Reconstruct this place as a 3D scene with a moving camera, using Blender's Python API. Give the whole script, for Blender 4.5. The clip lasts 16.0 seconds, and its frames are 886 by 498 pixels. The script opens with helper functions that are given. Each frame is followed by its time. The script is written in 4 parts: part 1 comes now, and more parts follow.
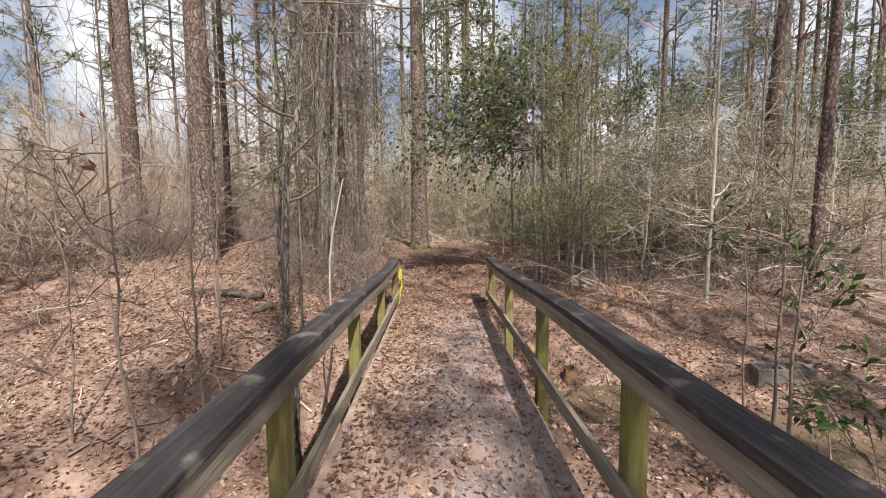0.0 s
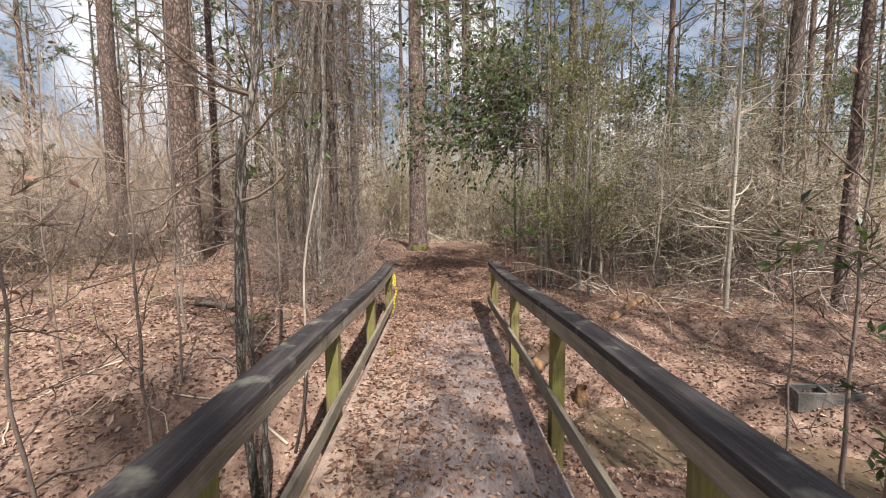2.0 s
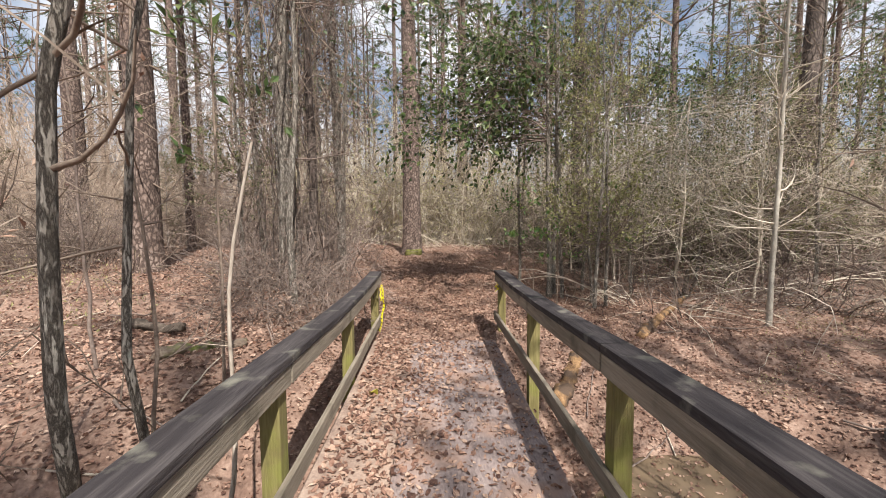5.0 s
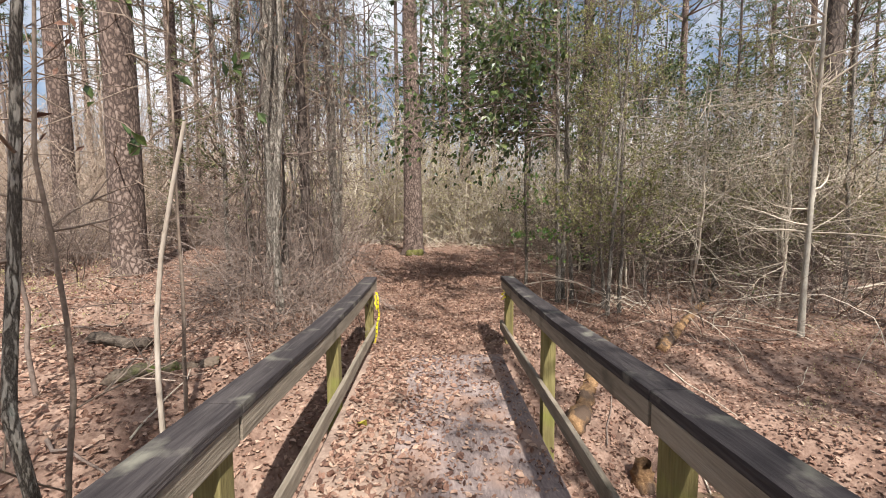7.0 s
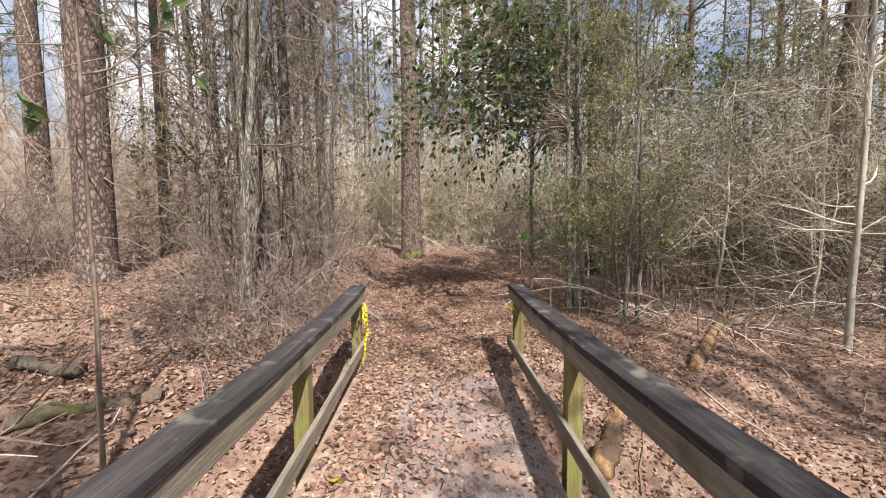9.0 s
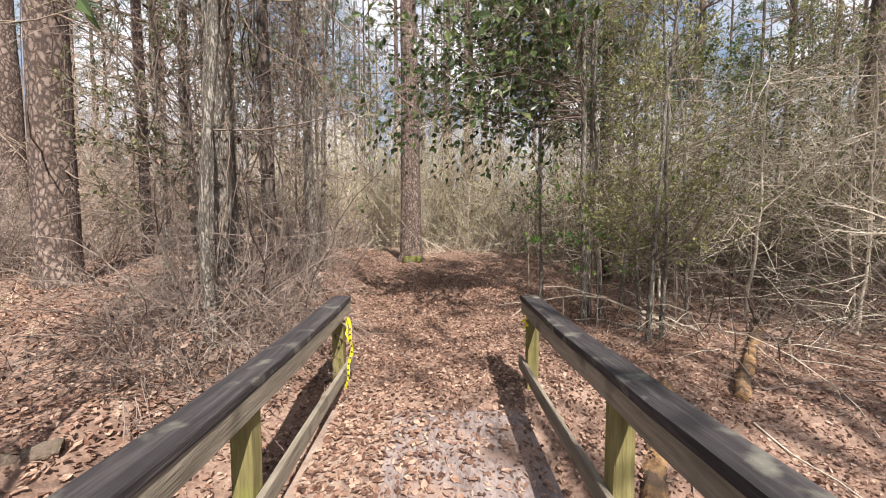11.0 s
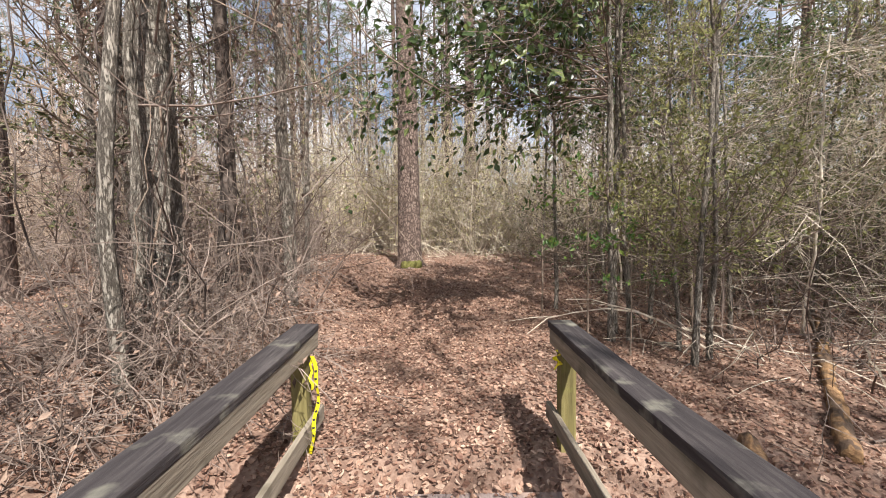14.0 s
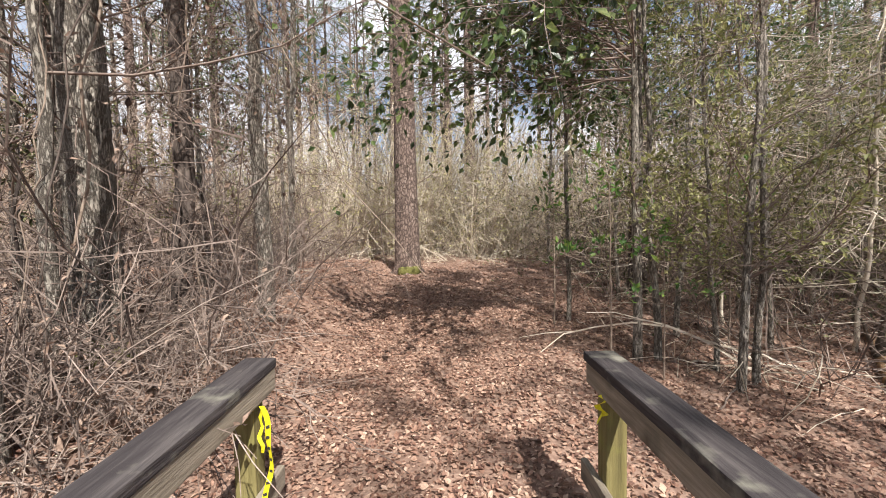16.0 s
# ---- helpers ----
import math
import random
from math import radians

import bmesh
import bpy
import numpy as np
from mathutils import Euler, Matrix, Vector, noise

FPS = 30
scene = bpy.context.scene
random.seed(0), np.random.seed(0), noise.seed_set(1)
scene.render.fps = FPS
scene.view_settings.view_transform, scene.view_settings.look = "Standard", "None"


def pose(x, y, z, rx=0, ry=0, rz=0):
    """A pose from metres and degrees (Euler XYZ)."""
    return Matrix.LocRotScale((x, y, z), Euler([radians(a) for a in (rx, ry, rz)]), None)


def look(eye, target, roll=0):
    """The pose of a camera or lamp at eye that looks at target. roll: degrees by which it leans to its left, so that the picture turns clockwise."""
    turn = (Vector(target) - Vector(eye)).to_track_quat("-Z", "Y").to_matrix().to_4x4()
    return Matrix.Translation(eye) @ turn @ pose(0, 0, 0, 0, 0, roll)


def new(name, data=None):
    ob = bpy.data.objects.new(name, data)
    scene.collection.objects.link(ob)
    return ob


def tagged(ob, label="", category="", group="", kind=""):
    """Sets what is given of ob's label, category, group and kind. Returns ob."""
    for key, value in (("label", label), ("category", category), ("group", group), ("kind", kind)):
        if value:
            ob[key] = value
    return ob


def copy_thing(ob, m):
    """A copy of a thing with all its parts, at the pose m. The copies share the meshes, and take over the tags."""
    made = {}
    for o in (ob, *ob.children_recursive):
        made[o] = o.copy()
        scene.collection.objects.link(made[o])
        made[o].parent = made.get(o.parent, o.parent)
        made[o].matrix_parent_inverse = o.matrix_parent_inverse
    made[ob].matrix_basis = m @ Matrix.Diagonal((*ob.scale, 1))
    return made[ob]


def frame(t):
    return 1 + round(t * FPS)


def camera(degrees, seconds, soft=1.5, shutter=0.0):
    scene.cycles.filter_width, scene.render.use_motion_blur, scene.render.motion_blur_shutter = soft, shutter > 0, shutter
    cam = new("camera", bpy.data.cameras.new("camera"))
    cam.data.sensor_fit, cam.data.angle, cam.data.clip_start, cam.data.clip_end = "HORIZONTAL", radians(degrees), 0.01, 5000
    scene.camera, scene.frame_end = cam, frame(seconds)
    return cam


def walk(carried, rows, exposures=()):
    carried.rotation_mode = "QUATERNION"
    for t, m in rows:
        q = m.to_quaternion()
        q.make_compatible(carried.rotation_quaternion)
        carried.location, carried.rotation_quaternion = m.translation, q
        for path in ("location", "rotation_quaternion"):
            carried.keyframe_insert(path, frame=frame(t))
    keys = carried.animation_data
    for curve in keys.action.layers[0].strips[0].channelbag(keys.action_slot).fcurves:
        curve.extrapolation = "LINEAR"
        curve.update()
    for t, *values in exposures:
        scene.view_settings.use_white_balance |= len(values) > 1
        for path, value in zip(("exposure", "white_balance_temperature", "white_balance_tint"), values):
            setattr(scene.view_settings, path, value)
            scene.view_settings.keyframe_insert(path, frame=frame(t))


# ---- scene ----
cam = camera(98.0, 16.0, soft=1.0)
PATH = [
    (0, (-0.079, -5.97, 1.304), (-0.053, -3.976, 1.148), -0.4),
    (0.5, (-0.106, -5.844, 1.305), (-0.07, -3.85, 1.149), -0.4),
    (1, (-0.083, -5.729, 1.32), (-0.052, -3.736, 1.161), -0.4),
    (1.5, (-0.065, -5.591, 1.329), (-0.035, -3.597, 1.17), -0.4),
    (2, (-0.046, -5.474, 1.331), (-0.02, -3.48, 1.171), -0.3),
    (2.5, (-0.052, -5.347, 1.33), (-0.024, -3.354, 1.171), -0.2),
    (3, (-0.075, -5.194, 1.331), (-0.041, -3.2, 1.175), -0.2),
    (3.5, (-0.091, -5.043, 1.317), (-0.047, -3.049, 1.165), -0.1),
    (4, (-0.088, -4.912, 1.298), (-0.038, -2.918, 1.148), -0.1),
    (4.2, (-0.085, -4.823, 1.265), (-0.028, -2.828, 1.129), -0.3),
    (6.3, (-0.027, -4.349, 1.316), (0.007, -2.355, 1.165), -0.4),
    (6.5, (-0.035, -4.292, 1.312), (0.001, -2.297, 1.164), -0.2),
    (7, (-0.035, -4.164, 1.308), (0.003, -2.17, 1.159), -0.3),
    (7.5, (-0.028, -4.022, 1.301), (0.01, -2.028, 1.152), -0.2),
    (8, (-0.022, -3.883, 1.308), (0.017, -1.889, 1.161), -0.1),
    (8.5, (-0.012, -3.747, 1.302), (0.026, -1.753, 1.155), -0.2),
    (9, (-0.009, -3.614, 1.288), (0.027, -1.619, 1.149), -0.4),
    (9.2, (-0.019, -3.545, 1.3), (0.017, -1.55, 1.156), -0.2),
    (11.3, (0.032, -2.969, 1.249), (0.059, -0.973, 1.131), -0.1),
    (11.5, (0.044, -2.922, 1.248), (0.07, -0.925, 1.132), -0.2),
    (12, (0.051, -2.798, 1.248), (0.074, -0.802, 1.134), -0.4),
    (12.5, (0.038, -2.658, 1.247), (0.063, -0.661, 1.137), -0.4),
    (13, (0.043, -2.52, 1.264), (0.06, -0.524, 1.152), -0.6),
    (13.5, (0.046, -2.389, 1.263), (0.059, -0.393, 1.152), -0.7),
    (14, (0.038, -2.24, 1.25), (0.057, -0.243, 1.14), -0.7),
    (14.5, (0.045, -2.086, 1.243), (0.07, -0.089, 1.141), -0.8),
    (15, (0.049, -1.951, 1.245), (0.076, 0.046, 1.142), -0.7),
    (15.5, (0.048, -1.815, 1.248), (0.073, 0.182, 1.145), -0.8),
    (16, (0.044, -1.668, 1.234), (0.065, 0.33, 1.145), -1.0),
]
walk(cam, [(t, look(eye, target, roll)) for t, eye, target, roll in PATH], [(0.0, 0.70), (16.0, 1.03)])

# ---- world, sun ----
SUN_AZ = (0.36, -0.93)
SUN_EL = 50.0
world = bpy.data.worlds.new("sky")
scene.world = world
world.use_nodes = True
wn = world.node_tree
sky = wn.nodes.new("ShaderNodeTexSky")
sky.sky_type, sky.sun_disc = "NISHITA", False
sky.sun_elevation = radians(SUN_EL)
sky.sun_rotation = math.atan2(SUN_AZ[0], SUN_AZ[1])
sky.air_density, sky.dust_density = 1.0, 1.2
bg = wn.nodes["Background"]
bg.inputs["Strength"].default_value = 0.071
# thin white cloud over blue
tc = wn.nodes.new("ShaderNodeTexCoord")
cn = wn.nodes.new("ShaderNodeTexNoise")
cn.inputs["Scale"].default_value, cn.inputs["Detail"].default_value = 3.2, 6
cr = wn.nodes.new("ShaderNodeValToRGB")
cr.color_ramp.elements[0].position, cr.color_ramp.elements[1].position = 0.44, 0.60
cr.color_ramp.elements[0].color = (0.10, 0.10, 0.10, 1)
cm = wn.nodes.new("ShaderNodeMix")
cm.data_type = "RGBA"
cm.inputs["B"].default_value = (9.2, 9.4, 10.0, 1)
wn.links.new(tc.outputs["Generated"], cn.inputs["Vector"])
wn.links.new(cn.outputs["Fac"], cr.inputs["Fac"])
wn.links.new(cr.outputs["Color"], cm.inputs["Factor"])
wn.links.new(sky.outputs["Color"], cm.inputs["A"])
wn.links.new(cm.outputs["Result"], bg.inputs["Color"])

sun = new("sun", bpy.data.lights.new("sun", "SUN"))
sun.data.energy, sun.data.angle, sun.data.color = 5.0, radians(0.6), (1.0, 0.96, 0.90)
flat = math.cos(radians(SUN_EL)) / math.hypot(*SUN_AZ)
sun.matrix_world = look((SUN_AZ[0] * flat * 30, SUN_AZ[1] * flat * 30, math.sin(radians(SUN_EL)) * 30), (0, 0, 0))


# ---- materials ----
def material(name, colours, scale=8.0, rough=0.85, bump=0.3, stretch=(1, 1, 1), detail=8, fine=6.0,
             per="none", vary=0.25, spec=0.3, cells=0.0, stains=None):
    """A surface: a colour ramp over two scales of noise, with relief; per: 'object' or 'island' shifts its value."""
    m = bpy.data.materials.new(name)
    m.use_nodes = True
    n, l = m.node_tree.nodes, m.node_tree.links
    p = n["Principled BSDF"]
    p.inputs["Roughness"].default_value = rough
    p.inputs["Specular IOR Level"].default_value = spec
    co = n.new("ShaderNodeTexCoord")
    mp = n.new("ShaderNodeMapping")
    mp.inputs["Scale"].default_value = stretch
    l.new(co.outputs["Object"], mp.inputs["Vector"])
    a = n.new("ShaderNodeTexNoise")
    a.inputs["Scale"].default_value, a.inputs["Detail"].default_value = scale, detail
    a.inputs["Roughness"].default_value = 0.65
    b = n.new("ShaderNodeTexNoise")
    b.inputs["Scale"].default_value, b.inputs["Detail"].default_value = scale * fine, 4
    for t in (a, b):
        l.new(mp.outputs["Vector"], t.inputs["Vector"])
    mix = n.new("ShaderNodeMath")
    mix.operation = "MULTIPLY_ADD"
    mix.inputs[1].default_value = 0.4
    l.new(b.outputs["Fac"], mix.inputs[0])
    half = n.new("ShaderNodeMath")
    half.operation = "MULTIPLY_ADD"
    half.inputs[1].default_value, half.inputs[2].default_value = 0.9, -0.15
    l.new(a.outputs["Fac"], half.inputs[0])
    l.new(half.outputs[0], mix.inputs[2])
    value = mix.outputs[0]
    if cells:
        v = n.new("ShaderNodeTexVoronoi")
        v.feature = "DISTANCE_TO_EDGE"
        v.inputs["Scale"].default_value = cells
        wa = n.new("ShaderNodeVectorMath")
        wa.operation = "MULTIPLY_ADD"
        wa.inputs[1].default_value = (0.16, 0.16, 0.16)
        l.new(a.outputs["Color"], wa.inputs[0])
        l.new(mp.outputs["Vector"], wa.inputs[2])
        l.new(wa.outputs[0], v.inputs["Vector"])
        vr = n.new("ShaderNodeMapRange")
        vr.inputs["From Max"].default_value = 0.22
        vr.inputs["To Min"].default_value, vr.inputs["To Max"].default_value = 0.3, 1.05
        l.new(v.outputs["Distance"], vr.inputs["Value"])
        mu = n.new("ShaderNodeMath")
        mu.operation = "MULTIPLY"
        l.new(value, mu.inputs[0])
        l.new(vr.outputs["Result"], mu.inputs[1])
        value = mu.outputs[0]
    if per != "none":
        if per == "island":
            r = n.new("ShaderNodeNewGeometry").outputs["Random Per Island"]
        else:
            r = n.new("ShaderNodeObjectInfo").outputs["Random"]
        ad = n.new("ShaderNodeMath")
        ad.operation = "MULTIPLY_ADD"
        ad.inputs[1].default_value, = (vary,)
        l.new(r, ad.inputs[0])
        sb = n.new("ShaderNodeMath")
        sb.operation = "SUBTRACT"
        sb.inputs[1].default_value = vary / 2
        l.new(value, sb.inputs[0])
        l.new(sb.outputs[0], ad.inputs[2])
        value = ad.outputs[0]
    ramp = n.new("ShaderNodeValToRGB")
    el = ramp.color_ramp.elements
    while len(el) < len(colours):
        el.new(0.5)
    for e, (at, c) in zip(el, colours):
        e.position, e.color = at, (*c, 1)
    l.new(value, ramp.inputs["Fac"])
    colour = ramp.outputs["Color"]
    if stains:
        c, sc, lo, hi = stains
        s = n.new("ShaderNodeTexNoise")
        s.inputs["Scale"].default_value, s.inputs["Detail"].default_value = sc, 5
        l.new(co.outputs["Object"], s.inputs["Vector"])
        sr = n.new("ShaderNodeMapRange")
        sr.inputs["From Min"].default_value, sr.inputs["From Max"].default_value = lo, hi
        l.new(s.outputs["Fac"], sr.inputs["Value"])
        sm = n.new("ShaderNodeMix")
        sm.data_type = "RGBA"
        sm.inputs["B"].default_value = (*c, 1)
        l.new(sr.outputs["Result"], sm.inputs["Factor"])
        l.new(colour, sm.inputs["A"])
        colour = sm.outputs["Result"]
    l.new(colour, p.inputs["Base Color"])
    if bump:
        bp = n.new("ShaderNodeBump")
        bp.inputs["Strength"].default_value, bp.inputs["Distance"].default_value = bump, 0.02
        l.new(value, bp.inputs["Height"])
        l.new(bp.outputs["Normal"], p.inputs["Normal"])
    return m


def leafy(name, colours, rough=0.45, through_light=0.35, spec=0.5):
    """Leaf surface: colour by island, with some light let through."""
    m = material(name, colours, scale=30, rough=rough, bump=0.15, per="island", vary=0.8, spec=spec)
    n, l = m.node_tree.nodes, m.node_tree.links
    p, out = n["Principled BSDF"], n["Material Output"]
    tr = n.new("ShaderNodeBsdfTranslucent")
    mx = n.new("ShaderNodeMixShader")
    mx.inputs[0].default_value = through_light
    l.new(p.inputs["Base Color"].links[0].from_socket, tr.inputs["Color"])
    l.new(p.outputs[0], mx.inputs[1])
    l.new(tr.outputs[0], mx.inputs[2])
    l.new(mx.outputs[0], out.inputs["Surface"])
    return m


M_GROUND = material("forest_soil", [(0.2, (0.06, 0.035, 0.027)), (0.45, (0.19, 0.118, 0.088)), (0.62, (0.31, 0.21, 0.16)), (0.9, (0.50, 0.375, 0.30))],
                    scale=5, rough=0.95, bump=0.9, fine=9, stains=((0.13, 0.085, 0.065), 3.0, 0.58, 0.75))
M_LITTER = leafy("dead_leaves", [(0.08, (0.07, 0.036, 0.028)), (0.38, (0.23, 0.125, 0.088)), (0.72, (0.38, 0.245, 0.178)), (1.0, (0.53, 0.39, 0.30))], rough=0.7, through_light=0.15, spec=0.3)
M_PINE = material("pine_bark", [(0.05, (0.03, 0.022, 0.02)), (0.28, (0.10, 0.07, 0.058)), (0.5, (0.20, 0.145, 0.12)), (0.8, (0.36, 0.29, 0.25))],
                  scale=6, rough=0.95, bump=1.0, stretch=(1, 1, 0.5), cells=17)
M_GREYBARK = material("grey_bark", [(0.12, (0.07, 0.058, 0.047)), (0.36, (0.21, 0.18, 0.148)), (0.65, (0.42, 0.38, 0.325))], scale=20, rough=0.95,
                      bump=1.0, stretch=(1, 1, 0.22), cells=34, stains=((0.36, 0.35, 0.30), 11, 0.66, 0.74))
M_TWIG = material("twig_bark", [(0.1, (0.08, 0.057, 0.044)), (0.5, (0.20, 0.15, 0.115)), (0.9, (0.38, 0.305, 0.24))], scale=14, rough=0.9, bump=0.2, per="island", vary=0.6)
# albedo raised so the backdrop stems look sunlit
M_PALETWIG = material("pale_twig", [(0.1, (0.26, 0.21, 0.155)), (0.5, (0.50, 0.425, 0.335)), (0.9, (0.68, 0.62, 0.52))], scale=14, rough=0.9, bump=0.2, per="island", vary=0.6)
M_TANTWIG = material("tan_brush", [(0.1, (0.22, 0.16, 0.12)), (0.5, (0.40, 0.31, 0.24)), (0.9, (0.60, 0.50, 0.41))], scale=14, rough=0.9, bump=0.1, per="island", vary=0.6)
M_WHITEBARK = material("pale_bark", [(0.2, (0.19, 0.165, 0.13)), (0.5, (0.36, 0.325, 0.27)), (0.8, (0.54, 0.50, 0.43))], scale=18, rough=0.9, bump=0.3, stretch=(1, 1, 0.4))
M_HOLLY = leafy("glossy_green_leaf", [(0.05, (0.022, 0.038, 0.014)), (0.4, (0.062, 0.10, 0.032)), (0.75, (0.12, 0.165, 0.052)), (1.0, (0.28, 0.31, 0.11))], rough=0.3, through_light=0.42)
M_OLIVE = leafy("olive_leaf", [(0.05, (0.09, 0.098, 0.035)), (0.5, (0.235, 0.24, 0.088)), (1.0, (0.46, 0.44, 0.19))], rough=0.55, through_light=0.4)
# lightened leaf colour, with the backdrop's sunlight put into it
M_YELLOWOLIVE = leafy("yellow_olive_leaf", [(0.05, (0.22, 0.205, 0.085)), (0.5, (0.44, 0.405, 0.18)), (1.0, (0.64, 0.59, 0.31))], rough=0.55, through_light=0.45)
# dark evergreen leaf; in the east thickets it also stands in for deep shade
M_DARKOLIVE = leafy("dark_olive_leaf", [(0.05, (0.04, 0.046, 0.018)), (0.5, (0.105, 0.11, 0.045)), (1.0, (0.24, 0.23, 0.10))], rough=0.55, through_light=0.3)
M_DEADDARK = leafy("dark_dead_leaf", [(0.1, (0.05, 0.032, 0.026)), (0.5, (0.17, 0.11, 0.082)), (1.0, (0.36, 0.26, 0.20))], rough=0.7, through_light=0.15, spec=0.3)
M_NEEDLE = leafy("pine_needles", [(0.05, (0.03, 0.055, 0.022)), (0.5, (0.075, 0.12, 0.045)), (1.0, (0.17, 0.22, 0.085))], rough=0.5, through_light=0.3)
M_RAIL = material("weathered_rail_wood", [(0.2, (0.011, 0.009, 0.0095)), (0.48, (0.036, 0.03, 0.031)), (0.68, (0.078, 0.067, 0.065)), (0.92, (0.21, 0.19, 0.175))],
                  scale=16, rough=0.85, bump=0.5, stretch=(1, 0.07, 1), stains=((0.17, 0.16, 0.13), 7, 0.58, 0.72))
M_SIDE = material("weathered_board", [(0.15, (0.07, 0.058, 0.045)), (0.45, (0.19, 0.158, 0.12)), (0.65, (0.29, 0.245, 0.19)), (0.9, (0.42, 0.37, 0.30))],
                  scale=16, rough=0.88, bump=0.5, stretch=(1, 0.07, 1), stains=((0.10, 0.085, 0.06), 5, 0.58, 0.75))
M_POST = material("mossy_post_wood", [(0.15, (0.055, 0.046, 0.018)), (0.45, (0.15, 0.125, 0.048)), (0.65, (0.23, 0.195, 0.08)), (0.9, (0.36, 0.31, 0.16))],
                  scale=16, rough=0.9, bump=0.5, stretch=(1, 1, 0.08), stains=((0.19, 0.20, 0.04), 5, 0.5, 0.72))
M_DECK = material("worn_deck_wood", [(0.2, (0.09, 0.062, 0.05)), (0.45, (0.24, 0.168, 0.132)), (0.65, (0.37, 0.275, 0.215)), (0.9, (0.50, 0.40, 0.33))],
                  scale=7, rough=0.95, bump=0.5, fine=9, per="object", vary=0.12, stains=((0.36, 0.26, 0.20), 2.2, 0.5, 0.68))
M_PANEL = material("grey_deck_panel", [(0.2, (0.09, 0.07, 0.066)), (0.45, (0.215, 0.168, 0.155)), (0.65, (0.325, 0.258, 0.235)), (0.9, (0.48, 0.40, 0.36))],
                   scale=9, rough=0.95, bump=0.4, fine=8, stretch=(1, 0.35, 1), stains=((0.30, 0.20, 0.155), 2.6, 0.5, 0.64))
M_LOG = material("rotten_log", [(0.2, (0.05, 0.028, 0.018)), (0.45, (0.20, 0.115, 0.058)), (0.65, (0.36, 0.22, 0.11)), (0.9, (0.52, 0.38, 0.24))], scale=9, rough=0.95, bump=0.9,
                 stains=((0.09, 0.06, 0.042), 6, 0.48, 0.6))
M_DARKLOG = material("dark_rotten_wood", [(0.2, (0.03, 0.025, 0.02)), (0.5, (0.09, 0.07, 0.055)), (0.8, (0.22, 0.18, 0.14))], scale=10, rough=0.95, bump=0.8)
M_STICK = material("dry_stick", [(0.2, (0.22, 0.18, 0.14)), (0.5, (0.38, 0.32, 0.26)), (0.8, (0.54, 0.48, 0.41))], scale=18, rough=0.9, bump=0.4, stretch=(1, 1, 0.3))
M_DARKBARK = material("dark_pine_bark", [(0.05, (0.03, 0.023, 0.02)), (0.35, (0.085, 0.066, 0.056)), (0.6, (0.15, 0.118, 0.1)), (0.85, (0.25, 0.205, 0.175))],
                      scale=6, rough=0.95, bump=1.0, stretch=(1, 1, 0.35), cells=11)
M_DARKTWIG = material("dark_twig_bark", [(0.1, (0.07, 0.052, 0.044)), (0.5, (0.18, 0.135, 0.112)), (0.9, (0.33, 0.265, 0.225))], scale=14, rough=0.9, bump=0.2, per="island", vary=0.6)
M_BRIGHT = leafy("bright_green_leaf", [(0.05, (0.05, 0.11, 0.025)), (0.5, (0.10, 0.20, 0.045)), (1.0, (0.26, 0.34, 0.07))], rough=0.4, through_light=0.4)
M_TAPELEAF = leafy("yellow_leaf", [(0.1, (0.55, 0.50, 0.05)), (0.9, (0.75, 0.70, 0.12))], rough=0.5)
M_MOSSLOG = material("mossy_rotten_wood", [(0.2, (0.05, 0.04, 0.03)), (0.5, (0.16, 0.12, 0.09)), (0.8, (0.30, 0.25, 0.19))], scale=10, rough=0.95, bump=0.8, stains=((0.14, 0.16, 0.04), 6, 0.52, 0.66))
M_MOSS = material("moss", [(0.2, (0.05, 0.05, 0.016)), (0.5, (0.12, 0.115, 0.035)), (0.8, (0.24, 0.22, 0.075))], scale=40, rough=1.0, bump=0.8)
M_TAPE = material("yellow_tape", [(0.2, (0.55, 0.47, 0.01)), (0.8, (0.74, 0.67, 0.03))], scale=10, rough=0.4, bump=0.1)
M_BLACK = material("black_print", [(0.2, (0.02, 0.02, 0.02)), (0.8, (0.05, 0.05, 0.04))], scale=10, rough=0.5, bump=0.0)
M_BLOCK = material("concrete_block_grey", [(0.2, (0.07, 0.063, 0.056)), (0.5, (0.15, 0.138, 0.125)), (0.8, (0.26, 0.24, 0.22))], scale=14, rough=0.95, bump=0.5)
M_WATER = bpy.data.materials.new("creek_water")
M_WATER.use_nodes = True
wp = M_WATER.node_tree.nodes["Principled BSDF"]
wp.inputs["Base Color"].default_value = (0.16, 0.115, 0.075, 1)
wp.inputs["Roughness"].default_value = 0.12
wb = M_WATER.node_tree.nodes.new("ShaderNodeBump")
wnz = M_WATER.node_tree.nodes.new("ShaderNodeTexNoise")
wnz.inputs["Scale"].default_value = 5
wb.inputs["Strength"].default_value = 0.12
M_WATER.node_tree.links.new(wnz.outputs["Fac"], wb.inputs["Height"])
M_WATER.node_tree.links.new(wb.outputs["Normal"], wp.inputs["Normal"])


# ---- mesh tools ----
rng = np.random.default_rng(7)


def mesh_from(name, verts, faces, mat, smooth=False):
    me = bpy.data.meshes.new(name)
    verts, faces = np.asarray(verts, np.float32), np.asarray(faces, np.int32)
    k = faces.shape[1]
    me.vertices.add(len(verts))
    me.vertices.foreach_set("co", verts.ravel())
    me.loops.add(faces.size)
    me.loops.foreach_set("vertex_index", faces.ravel())
    me.polygons.add(len(faces))
    me.polygons.foreach_set("loop_start", np.arange(len(faces), dtype=np.int32) * k)
    me.polygons.foreach_set("use_smooth", np.full(len(faces), smooth))
    me.update(calc_edges=True)
    me.validate()
    me.materials.append(mat)
    return me


